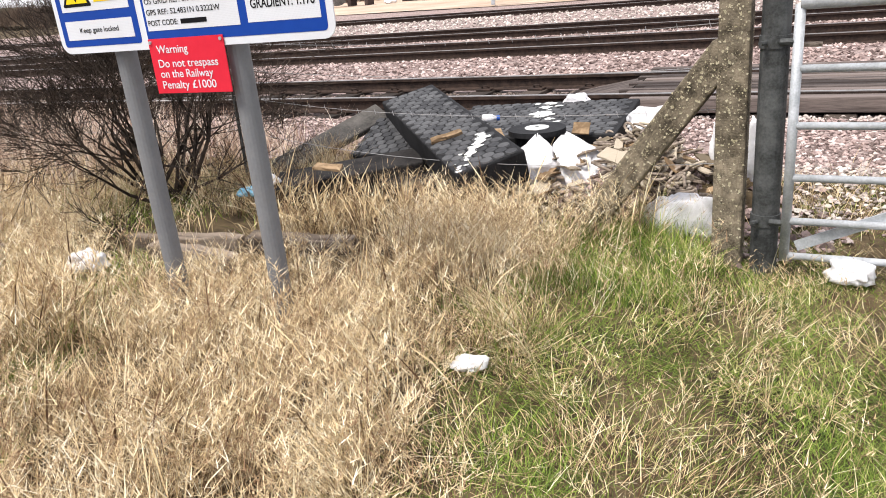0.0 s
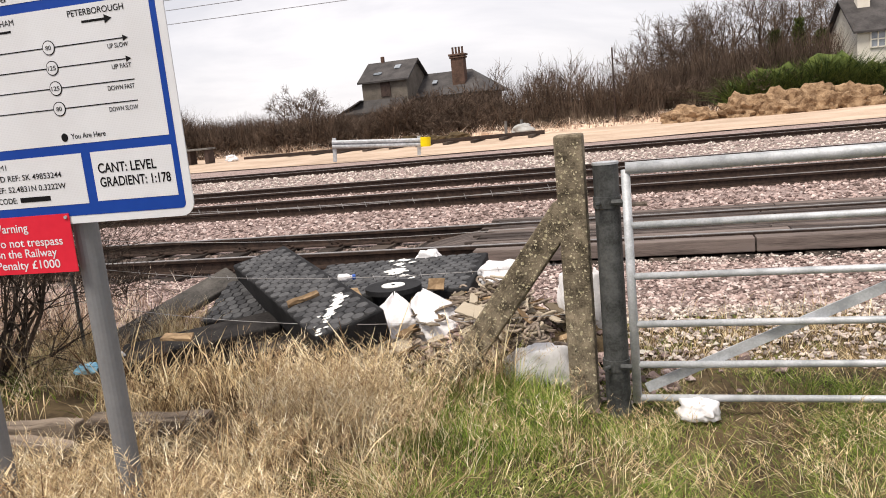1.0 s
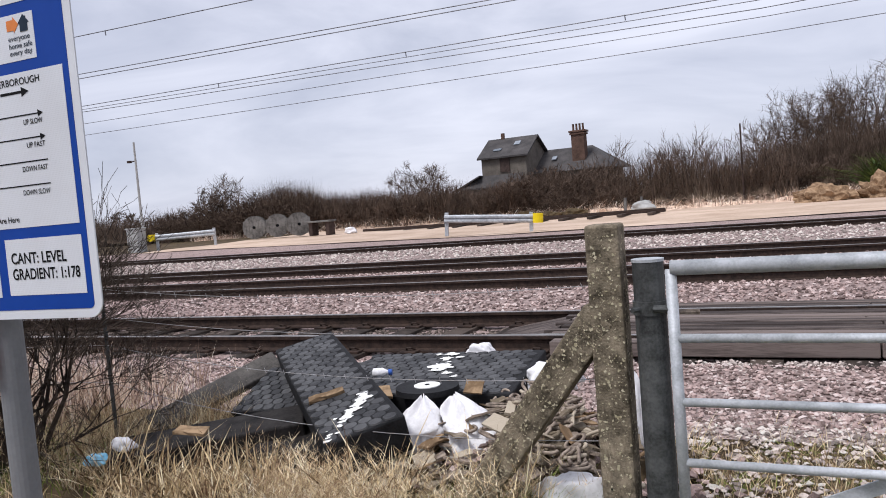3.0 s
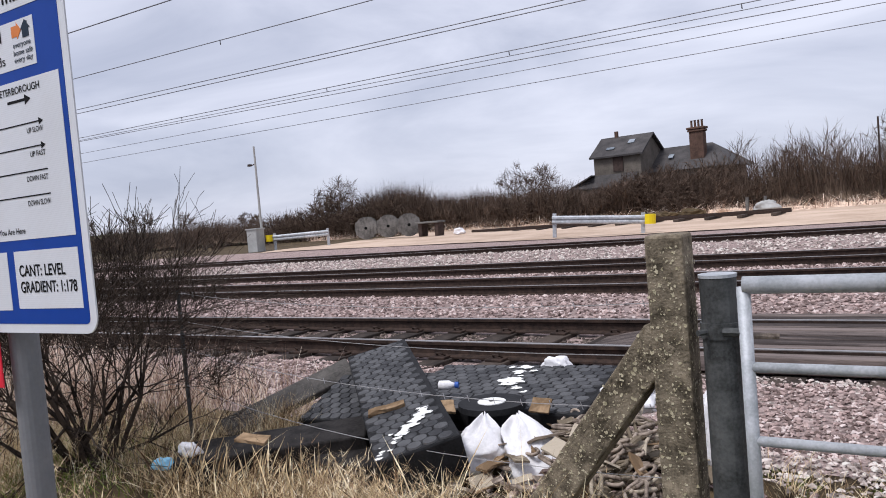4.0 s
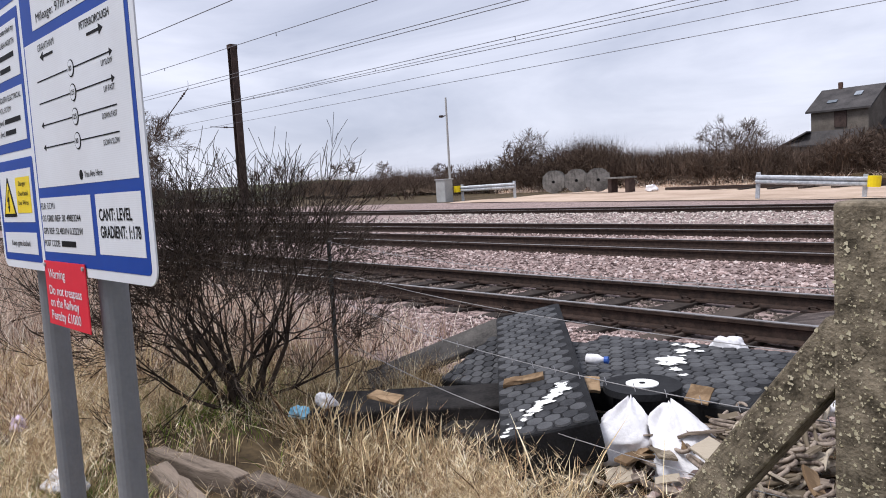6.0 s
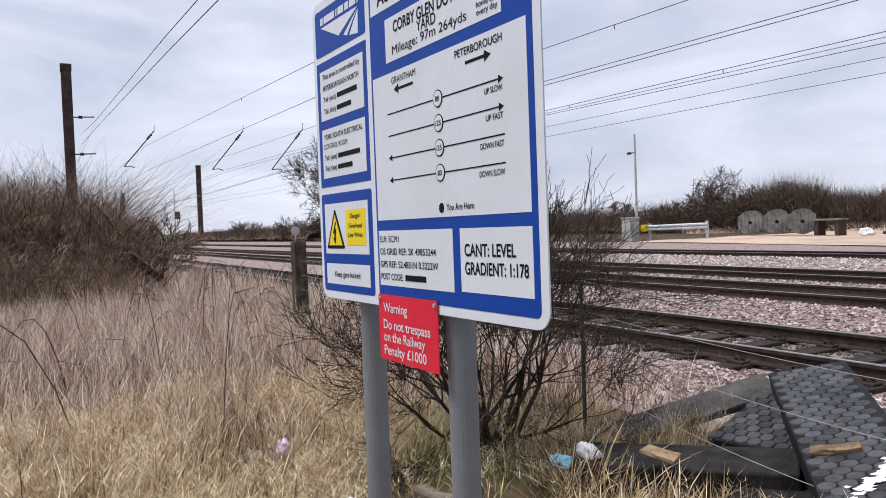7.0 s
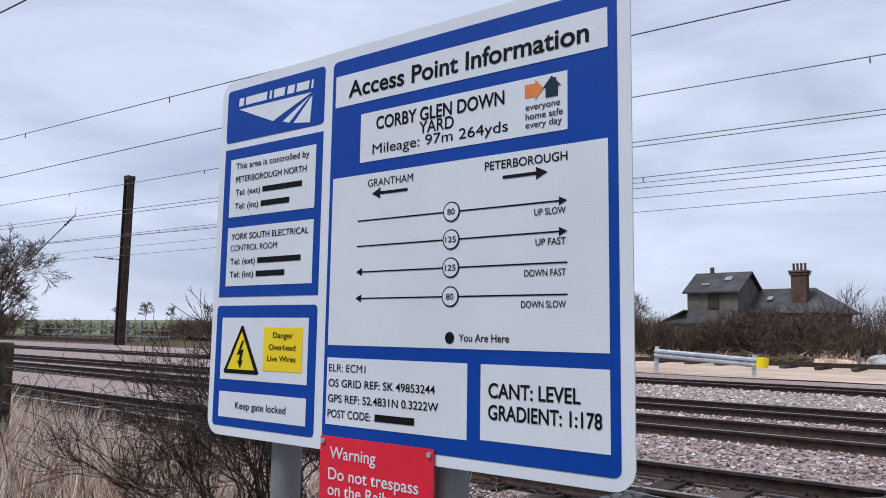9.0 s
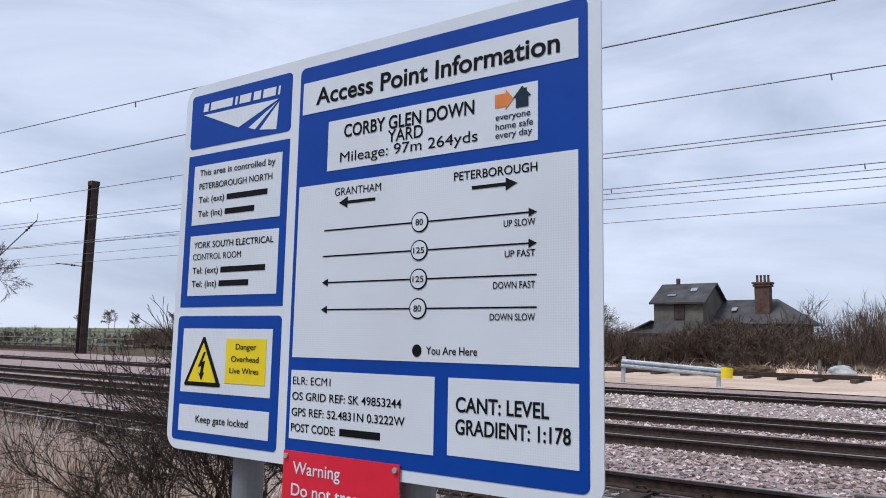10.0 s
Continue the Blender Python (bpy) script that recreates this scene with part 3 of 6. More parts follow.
# the warning triangle with its flash
flat("warning_triangle", [(-2.505, 1.283), (-2.500, 1.279), (-2.365, 1.279), (-2.360, 1.283), (-2.429, 1.407), (-2.436, 1.407)], 0.0030, M_BLACK, panel, "black triangle border")
flat("triangle_field", [(-2.488, 1.290), (-2.377, 1.290), (-2.4325, 1.391)], 0.0040, M_YELLOW, panel, "yellow triangle field")
flat("flash", [(-2.428, 1.368), (-2.449, 1.329), (-2.436, 1.331), (-2.440, 1.312), (-2.446, 1.314), (-2.434, 1.294), (-2.424, 1.315), (-2.430, 1.314), (-2.422, 1.345), (-2.434, 1.342), (-2.421, 1.368)], 0.0050, M_BLACK, panel, "black lightning flash")


def caps_of(body, bold=0.008):
    c = bpy.data.curves.new("t", "FONT")
    c.body = body
    c.offset = 0.0 if "M" in body else bold
    o = new("t", c)
    bpy.context.view_layer.update()
    me = bpy.data.meshes.new_from_object(o.evaluated_get(bpy.context.evaluated_depsgraph_get()))
    bpy.data.objects.remove(o)
    bpy.data.curves.remove(c)
    return me


CAP = max(v.co.y for v in caps_of("H").vertices)


def text(body, x0, x1, z, cap, material=M_BLACK, depth=0.0030, parent=None):
    """A line of lettering from x0 to x1 on the baseline z, with that cap height."""
    me = caps_of(body, 0.018 if cap > 0.028 else 0.009)
    co = np.empty(len(me.vertices) * 3)
    me.vertices.foreach_get("co", co)
    co = co.reshape(-1, 3)
    lo, hi = co[:, 0].min(), co[:, 0].max()
    out = np.stack([x0 + (co[:, 0] - lo) * (x1 - x0) / (hi - lo) - SX, np.full(len(co), SIGN_F - depth), z + co[:, 1] * cap / CAP], 1)
    me.vertices.foreach_set("co", out.ravel())
    me.update()
    me.materials.clear()
    me.materials.append(material)
    ob = new("lettering", me)
    ob.parent = parent or panel
    return ob


def bar(x0, x1, z, h, material=M_BLACK, depth=0.0030, parent=None):
    return flat("bar", rect(x0, z, x1, z + h), depth, material, parent or panel)


text("Access Point Information", -2.063, -1.410, 1.977, 0.041)
text("CORBY GLEN DOWN", -1.968, -1.606, 1.882, 0.030)
text("YARD", -1.836, -1.738, 1.851, 0.028)
text("Mileage: 97m 264yds", -1.978, -1.597, 1.822, 0.024)
for s, xe, z in (("everyone", -1.474, 1.858), ("home safe", -1.468, 1.838), ("every day", -1.470, 1.820)):
    text(s, -1.554, xe, z, 0.0135, M_NAVY)
flat("arrow_shape", [(-1.556, 1.885), (-1.531, 1.885), (-1.531, 1.878), (-1.512, 1.899), (-1.531, 1.921), (-1.531, 1.913), (-1.556, 1.913)], 0.0030, M_ORANGE, panel, "orange arrow shape")
flat("house_shape", [(-1.507, 1.878), (-1.479, 1.878), (-1.479, 1.899), (-1.472, 1.899), (-1.483, 1.911), (-1.483, 1.917), (-1.488, 1.917), (-1.493, 1.922), (-1.514, 1.899), (-1.507, 1.899)], 0.0032, M_NAVY, panel, "dark house shape")
text("GRANTHAM", -1.990, -1.851, 1.7425, 0.018)
text("PETERBOROUGH", -1.654, -1.458, 1.743, 0.018)


def arrow(x0, x1, z, w, head, left, right):
    flat("line", rect(x0 + (head * 0.7 if left else 0), z - w / 2, x1 - (head * 0.7 if right else 0), z + w / 2), 0.0030, M_BLACK, panel)
    if left:
        flat("arrow_head", [(x0, z), (x0 + head, z - head * 0.5), (x0 + head, z + head * 0.5)], 0.0031, M_BLACK, panel)
    if right:
        flat("arrow_head", [(x1, z), (x1 - head, z + head * 0.5), (x1 - head, z - head * 0.5)], 0.0031, M_BLACK, panel)


arrow(-1.976, -1.867, 1.7245, 0.007, 0.026, True, False)
arrow(-1.609, -1.503, 1.7235, 0.007, 0.026, False, True)
for z, n, s, x0, left, right in ((1.6615, "80", "UP SLOW", -1.533, 0, 1), (1.600, "125", "UP FAST", -1.530, 0, 1), (1.538, "125", "DOWN FAST", -1.556, 1, 0), (1.475, "80", "DOWN SLOW", -1.563, 1, 0)):
    arrow(-2.020, -1.459, z, 0.0032, 0.018, left, right)
    ring = [(-1.7405 + 0.0225 * math.cos(a), z + 0.0225 * math.sin(a)) for a in np.linspace(0, 2 * math.pi, 32, endpoint=False)]
    disc = [(-1.7405 + 0.0195 * math.cos(a), z + 0.0195 * math.sin(a)) for a in np.linspace(0, 2 * math.pi, 32, endpoint=False)]
    flat("ring", ring, 0.0034, M_BLACK, panel)
    flat("ring_field", disc, 0.0042, M_WHITE, panel)
    w = 0.010 if len(n) == 2 else 0.0145
    text(n, -1.7405 - w, -1.7405 + w, z - 0.0065, 0.013, depth=0.0050)
    text(s, x0, -1.462, z - 0.0255, 0.0135)
flat("dot", [(-1.741 + 0.012 * math.cos(a), 1.386 + 0.013 * math.sin(a)) for a in np.linspace(0, 2 * math.pi, 24, endpoint=False)], 0.0030, M_BLACK, panel)
text("You Are Here", -1.717, -1.591, 1.379, 0.016)
text("ELR: ECM1", -2.101, -1.982, 1.300, 0.018)
text("OS GRID REF: SK 49853244", -2.101, -1.778, 1.264, 0.018)
text("GPS REF: 52.4831N 0.3222W", -2.101, -1.768, 1.2275, 0.018)
text("POST CODE:", -2.101, -1.963, 1.1915, 0.018)
bar(-1.950, -1.834, 1.192, 0.016)
text("CANT: LEVEL", -1.640, -1.432, 1.266, 0.029)
text("GRADIENT: 1:178", -1.640, -1.388, 1.222, 0.029)
text("This area is controlled by", -2.491, -2.196, 1.845, 0.0165)
text("PETERBOROUGH NORTH", -2.490, -2.205, 1.807, 0.0165)
text("Tel: (ext)", -2.489, -2.385, 1.770, 0.0165)
bar(-2.375, -2.221, 1.770, 0.015)
text("Tel: (int)", -2.489, -2.390, 1.731, 0.0165)
bar(-2.380, -2.267, 1.731, 0.015)
text("YORK SOUTH ELECTRICAL", -2.498, -2.190, 1.645, 0.0165)
text("CONTROL ROOM", -2.499, -2.307, 1.613, 0.0165)
text("Tel: (ext)", -2.498, -2.394, 1.576, 0.0165)
bar(-2.384, -2.216, 1.576, 0.015)
text("Tel: (int)", -2.498, -2.398, 1.540, 0.0165)
bar(-2.388, -2.275, 1.540, 0.015)
text("Danger", -2.307, -2.232, 1.377, 0.014, depth=0.0040)
text("Overhead", -2.322, -2.221, 1.346, 0.014, depth=0.0040)
text("Live Wires", -2.326, -2.219, 1.317, 0.014, depth=0.0040)
text("Keep gate locked", -2.449, -2.250, 1.186, 0.018)
# the operator's mark, as plain shapes
for x0, x1, dz in ((-2.493, -2.470, 0.0), (-2.464, -2.372, 0.0), (-2.364, -2.352, 0.0), (-2.346, -2.300, 0.0), (-2.292, -2.262, 0.0), (-2.256, -2.206, 0.0), (-2.200, -2.190, 0.0)):
    flat("mark_bar", [(x0, 2.027), (x1 - 0.003, 2.027), (x1, 2.050), (x0 + 0.003, 2.050)], 0.0020, M_WHITE, panel)
for o in ([(-2.490, 2.018), (-2.196, 2.016), (-2.345, 1.962)], [(-2.305, 1.955), (-2.280, 1.947), (-2.202, 2.008)], [(-2.262, 1.944), (-2.200, 1.936), (-2.194, 2.008)]):
    flat("mark_shape", o[::-1], 0.0020, M_WHITE, panel, "white plain wedge shape")

red = flat("warning_plate", rect(-2.118, 0.956, -1.776, 1.147), 0.006, M_RED, sign, "small red warning plate", 0.003)
text("Warning", -2.085, -1.940, 1.097, 0.027, M_WHITE, 0.0072, red)
text("Do not trespass", -2.088, -1.815, 1.048, 0.027, M_WHITE, 0.0072, red)
text("on the Railway", -2.088, -1.845, 1.012, 0.027, M_WHITE, 0.0072, red)
text("Penalty \u00a31000", -2.088, -1.840, 0.973, 0.027, M_WHITE, 0.0072, red)
for x in (-2.108, -1.787):
    b = bmesh.new()
    tube(b, [(x - SX, SIGN_F - 0.0062, 1.135), (x - SX, SIGN_F - 0.0105, 1.135)], 0.006, 10)
    part("screw", b, M_GALV, red)


# ---------------------------------------------------------------- gate and fence
gate = thing("field_gate", (-0.135, 3.30, -0.05), "galvanised tubular steel field gate, closed", "gate")
GX0, GX1 = 0.0, 3.0
for i, z in enumerate((1.045, 0.795, 0.568, 0.35, 0.162, 0.005)):
    b = bmesh.new()
    tube(b, [(GX0, 0, z + 0.05), (GX1, 0, z + 0.05)], 0.027 if i == 0 else 0.0155, 12)
    part("bar", b, M_GALV, gate, smooth=True)
for x in (GX0, GX1):
    b = bmesh.new()
    tube(b, [(x, 0, 0.035), (x, 0, 1.09)], 0.02, 12)
    part("stile", b, M_GALV, gate, smooth=True)
b = bmesh.new()
box(b, (0, 0, 0), (1.62, 0.008, 0.045), m=pose(0.78, 0.022, 0.43, 0, -24.5, 0))
part("brace", b, M_GALV, gate, "flat diagonal brace")
b = bmesh.new()
box(b, (0, 0, 0), (1.62, 0.008, 0.045), m=pose(2.22, 0.022, 0.43, 0, 24.5, 0))
part("brace", b, M_GALV, gate, "flat diagonal brace")

gpost = thing("gate_post", (-0.222, 3.36, -0.1), "dark weathered round steel gate post with a flat cap", "gate post")
b = bmesh.new()
tube(b, [(0, 0, 0), (0, 0, 1.168)], 0.056, 24)
part("post", b, M_DARKSTEEL, gpost)
b = bmesh.new()
tube(b, [(0, 0, 1.166), (0, 0, 1.176)], 0.0585, 24)
part("cap", b, M_GALV, gpost, "paler welded cap")
for z in (0.25, 1.0):
    b = bmesh.new()
    tube(b, [(0, 0, z - 0.025), (0, 0, z + 0.025)], 0.062, 20)
    tube(b, [(0.02, -0.055, z), (0.095, -0.058, z)], 0.014, 8)
    tube(b, [(-0.03, -0.06, z), (-0.05, -0.085, z)], 0.010, 8)
    part("hinge", b, M_DARKSTEEL, gpost, "bolted hinge collar")
b = bmesh.new()
tube(b, [(0.05, -0.02, 0.985), (0.17, 0.0, 0.98)], 0.010, 8)
part("bolt", b, M_RUSTCHAIN, gpost, "rusty bolt")


def lichen_on(parent, pts, rng, n):
    """Small pale crusts lying on a face given by corner, two edges and normal."""
    b = bmesh.new()
    for _ in range(n):
        o, e1, e2, nn = pts[rng.integers(len(pts))]
        p = Vector(o) + Vector(e1) * rng.uniform(0.04, 0.96) + Vector(e2) * rng.uniform(0.02, 0.98)
        r = 0.0014 + 0.0056 * rng.random() ** 3.5
        u = Vector(nn).orthogonal().normalized()
        w = Vector(nn).cross(u)
        vs = [b.verts.new(p + Vector(nn) * 0.0022 + (math.cos(a) * u + math.sin(a) * w) * r * rng.uniform(0.35, 1.5)) for a in np.linspace(0, 2 * math.pi, 9, endpoint=False)]
        b.faces.new(vs)
    tagged(part("lichen", b, M_LICHEN, parent, "pale lichen crusts"), "pale lichen crusts", kind="stuff")


rng = np.random.default_rng(11)
cpost = thing("concrete_post", (-0.375, 3.385, -0.1), "weathered brown concrete straining post spotted with pale lichen", "fence post")
b = bmesh.new()
box(b, (0, 0, 0.655), (0.126, 0.126, 1.31), bevel=0.012)
for v in b.verts:
    v.co += Vector((noise.noise(v.co * 9), noise.noise(v.co * 9 + Vector((5, 0, 0))), 0)) * 0.0015
part("post", b, M_CONC, cpost)
h = 0.063
lichen_on(cpost, [((-h, -h, 0.1), (2 * h, 0, 0), (0, 0, 1.2), (0, -1, 0)), ((h, -h, 0.1), (0, 2 * h, 0), (0, 0, 1.2), (1, 0, 0)), ((-h, -h, 0.1), (0, 2 * h, 0), (0, 0, 1.2), (-1, 0, 0))], rng, 1500)
cbr = thing("concrete_brace", (-0.46, 3.37, 0.86), "weathered concrete brace leaning against the straining post", "fence brace")
b = bmesh.new()
d = Vector((-1.08, 3.44, -0.02)) - Vector((-0.40, 3.37, 0.88))
mm = d.to_track_quat("X", "Z").to_matrix().to_4x4()
box(b, (d.length / 2, 0, 0), (d.length, 0.095, 0.130), m=Matrix.Translation((0.06, 0, 0.02)) @ mm, bevel=0.008)
part("strut", b, M_CONC, cbr)
mq = Matrix.Translation((0.06, 0, 0.02)) @ mm
e1, e2 = mq.to_3x3() @ Vector((d.length, 0, 0)), mq.to_3x3() @ Vector((0, 0, 0.130))
lichen_on(cbr, [(mq @ Vector((0, 0.0475, -0.065)), e1, e2, mq.to_3x3() @ Vector((0, 1, 0)))], rng, 700)

ipost = thing("iron_fence_post", (-3.73, 4.0, 0), "thin dark angle-iron fence post", "fence post")
b = bmesh.new()
box(b, (0, 0, 0.45), (0.022, 0.005, 1.1))
box(b, (-0.0085, 0.0135, 0.45), (0.005, 0.022, 1.1))
part("angle", b, M_DARKSTEEL, ipost)
wpost = thing("wooden_fence_post", (-9.3, 4.06, 0), "old mossy fence post overgrown at its foot", "fence post")
b = bmesh.new()
box(b, (0, 0, 0.60), (0.18, 0.16, 1.26), bevel=0.02)
for v in b.verts:
    v.co += Vector((noise.noise(v.co * 6), noise.noise(v.co * 6 + Vector((5, 0, 0))), 0)) * 0.012
part("post", b, M_BROWNPOST, wpost)
for z, sag in ((0.98, 0.05), (0.80, 0.05), (0.62, 0.08), (0.38, 0.1)):
    for a, c in (((-0.40, 3.40), (-3.73, 4.0)), ((-3.73, 4.0), (-9.3, 4.06))):
        b = bmesh.new()
        pts = [(a[0] + (c[0] - a[0]) * t, a[1] + (c[1] - a[1]) * t, z - sag * 4 * t * (1 - t) * (1 if c[0] > -5 else 0.5)) for t in np.linspace(0, 1, 13)]
        tube(b, pts, 0.0017, 4)
        if z in (0.62, 0.98):
            for q in range(0, 12):
                for f in (0.3, 0.8):
                    p = Vector(pts[q]).lerp(Vector(pts[q + 1]), f)
                    tube(b, [p + Vector((0.004, 0, -0.014)), p + Vector((-0.004, 0, 0.014))], 0.0015, 3)
        tagged(part("barbed_wire", b, M_FWIRE), "slack grey strand of barbed fence wire", "fence wire", "fence wires")


# ---------------------------------------------------------------- the dumped rubble
SCALE = [(0.0, 0.50), (-0.30, 0.40), (-0.50, 0.22), (-0.50, -0.16), (-0.40, -0.34), (-0.22, -0.46), (0.0, -0.50), (0.22, -0.46), (0.40, -0.34), (0.50, -0.16), (0.50, 0.22), (0.30, 0.40)]


def stud_tile(w, l, h):
    """One raised scale of the tread: a hexagon with a rounded front and a bevelled edge."""
    n = len(SCALE)
    v = [(x * w, y * l, 0.0) for x, y in SCALE] + [(x * w * 0.9, y * l * 0.9, h) for x, y in SCALE] + [(0, 0, h * 1.12)]
    f = []
    for k in range(n):
        j = (k + 1) % n
        f += [(k, j, n + j), (k, n + j, n + k), (n + k, n + j, 2 * n)]
    return np.array(v), np.array(f)


# Black rubber, deepened further to carry the shadow under the heap
M_DARKSLAB = mat("shade_dark_rubber", (0.009, 0.008, 0.008), (0.040, 0.036, 0.034), 6, 0.8, bump=0.4, fine=60, stain=0.25)


def rubber_panel(name, m, length, width, thick, label, pitch=0.075, tread=True):
    """A crossing panel: u along x, v along y, the top face at z = 0."""
    t = thing(name, (0, 0, 0), label, "rubber panel", "dumped crossing panels")
    t.matrix_world = m
    b = bmesh.new()
    box(b, (length / 2, width / 2, -thick / 2), (length, width, thick), bevel=0.012)
    part("body", b, M_RUBBER if tread else (M_SLAB if thick < 0.1 else M_DARKSLAB), t)
    if tread:
        dy = pitch * 0.76
        sv, sf = stud_tile(pitch * 0.94, dy / 0.75 * 0.94, 0.008)
        sets = []
        row, y = 0, pitch * 0.52
        while y < width - pitch * 0.42:
            x = pitch * (0.54 + 0.5 * (row % 2))
            while x < length - pitch * 0.42:
                sets.append((sv + np.array([x, y, 0.0]), sf))
                x += pitch
            y += dy
            row += 1
        v, f = joined(sets)
        bulk("tread", v, f, M_STUD, t)
    return t


def frame_of(o, u, v):
    """A pose with its origin at o, x towards u, y towards v."""
    o, u, v = Vector(o), Vector(u), Vector(v)
    x = (u - o).normalized()
    z = x.cross(v - o).normalized()
    y = z.cross(x)
    m = Matrix((x, y, z)).transposed().to_4x4()
    m.translation = o
    return m


def edge_frame(o, v, u):
    """A pose with its origin at o, y exactly towards v, x about towards u."""
    o, u, v = Vector(o), Vector(u), Vector(v)
    y = (v - o).normalized()
    z = (u - o).cross(y).normalized()
    x = y.cross(z)
    m = Matrix((x, y, z)).transposed().to_4x4()
    m.translation = o
    return m


# the long panel that lies tilted on the heap
RAMP = edge_frame((-1.760, 3.452, 0.262), (-2.990, 4.735, 0.440), (-1.515, 3.765, 0.350))
ramp = rubber_panel("tread_panel", RAMP, 0.405, 1.77, 0.19, "thick black rubber crossing panel with a scaled tread, lying tilted")
# the one half under it
rubber_panel("tread_panel", frame_of((-2.97, 4.205, 0.155), (-2.55, 4.24, 0.175), (-2.93, 4.66, 0.30)), 0.85, 0.55, 0.09, "black rubber crossing panel with a scaled tread, half buried")
# the wide one that lies flat beside it
flat_panel = rubber_panel("tread_panel", frame_of((-2.30, 4.19, 0.285), (-1.09, 4.24, 0.318), (-2.36, 4.95, 0.357)), 1.19, 0.78, 0.12, "black rubber crossing panel with a scaled tread, lying nearly flat")
# plain slabs
rubber_panel("rubber_slab", edge_frame((-3.66, 4.18, 0.11), (-3.14, 4.86, 0.395), (-3.10, 4.16, 0.06)), 0.24, 0.92, 0.05, "dusty grey rubber slab leaning against the heap", tread=False)
rubber_panel("rubber_slab", frame_of((-3.10, 3.37, 0.130), (-2.30, 3.96, 0.185), (-3.32, 3.70, 0.160)), 1.05, 0.34, 0.21, "dark rubber slab lying in the grass edge", tread=False)
rubber_panel("rubber_slab", frame_of((-2.45, 3.72, 0.10), (-1.30, 3.95, 0.12), (-2.5, 4.2, 0.12)), 1.1, 0.5, 0.12, "dark rubber slab under the heap", tread=False)

# the black drum with a white hub
drum = thing("cable_drum", (-1.568, 4.185, 0.045), "black drum on end with a white hub on its flange", "drum", turn=20)
b = bmesh.new()
tube(b, [(0, 0, 0), (0, 0, 0.30)], 0.13, 28)
part("barrel", b, M_RUBBER, drum)
b = bmesh.new()
tube(b, [(0, 0, 0.290), (0, 0, 0.320)], 0.172, 36)
bmesh.ops.bevel(b, geom=[e for e in b.edges if len(e.link_faces) == 2 and e.calc_face_angle(0) > 1.2], offset=0.006, segments=2, affect="EDGES")
part("flange", b, M_RUBBER, drum)
b = bmesh.new()
tube(b, [(0.0, 0, 0.318), (0.0, 0, 0.3245)], 0.072, 28)
part("hub", b, M_PAINT, drum, "white round hub plate")
# Solid black disc paints the dark of the hub's hole
b = bmesh.new()
tube(b, [(0, 0, 0.323), (0, 0, 0.327)], 0.013, 14)
part("bore", b, M_BLACK, drum, "black disc standing for the dark of the centre hole")


def sack(at, size, seed, label, name="sack", turn=0.0, amount=0.35, material=M_BAG, category="sack", group="white sacks", taper=0.35):
    """A slumped, crumpled bag with a blocky outline and ridged folds."""
    b = bmesh.new()
    r = bmesh.ops.create_icosphere(b, subdivisions=4, radius=1.0)
    lean = 0.35 * noise.noise(Vector((seed, 2.0, 5.0)))
    for v in r["verts"]:
        d = v.co.normalized()
        q = Vector([math.copysign(abs(c) ** 0.78, c) for c in d])
        k = 1 + amount * noise.noise(d * 1.4 + Vector((seed, seed * 0.7, 3)))
        a1 = abs(noise.noise(Vector((d.x * 2.6, d.y * 2.6, d.z * 1.1)) + Vector((seed, 0, 7))))
        a2 = abs(noise.noise(Vector((d.x * 5.5, d.y * 5.5, d.z * 3.1)) + Vector((0, seed, 2))))
        k += 0.34 * (a1 - 0.22) + 0.09 * (a2 - 0.22)
        z = q.z * k * size[2] + size[2]
        tall = max(0.0, z / (2 * size[2]))
        v.co = Vector((q.x * k * size[0] * (1.22 - taper * tall) + lean * size[0] * tall, q.y * k * size[1] * (1.2 - taper * tall), max(0.0, z)))
    ob = part(name, b, material, smooth=True)
    ob.matrix_world = pose(*at, 0, 0, turn)
    return tagged(ob, label, category, group)


def draped_bag(at, size, seed, label, turn=0.0, lean=(0.0, 0.0)):
    """A limp plastic bag hanging from its pinched neck, with sharp folds and a slumped belly."""
    b = bmesh.new()
    rows, cols = 26, 48
    prof = [(0.0, 0.55), (0.10, 0.82), (0.30, 1.0), (0.52, 0.90), (0.72, 0.66), (0.88, 0.40), (1.0, 0.10)]
    rings = []
    for i in range(rows):
        t = i / (rows - 1)
        r = float(np.interp(t, [p[0] for p in prof], [p[1] for p in prof]))
        ring = []
        for k in range(cols):
            a = 2 * math.pi * k / cols
            d = Vector((math.cos(a), math.sin(a), (t - 0.4) * 1.3))
            big = noise.noise(d * 1.1 + Vector((seed, 2.0, 0.3)))
            crease = 1 - abs(noise.noise(d * 2.3 + Vector((0.4, seed, 1.0)))) * 2.2
            fine = 1 - abs(noise.noise(d * 5.2 + Vector((seed, 0.2, 4.0)))) * 2.2
            k2 = r * (0.88 + 0.80 * big + 0.26 * crease + 0.10 * fine)
            ring.append(b.verts.new((d.x * k2 * size[0] + lean[0] * t ** 1.5, d.y * k2 * size[1] + lean[1] * t ** 1.5, t * size[2] * (1 + 0.16 * noise.noise(d * 1.6 + Vector((seed, 7.0, 0)))))))
        rings.append(ring)
    for p, q in zip(rings, rings[1:]):
        for k in range(cols):
            j = (k + 1) % cols
            b.faces.new((p[k], p[j], q[j], q[k]))
    b.faces.new(rings[0][::-1])
    b.faces.new(rings[-1])
    ob = part("sack", b, M_BAG, smooth=True)
    ob.matrix_world = pose(*at, 0, 0, turn)
    return tagged(ob, label, "sack", "white sacks")


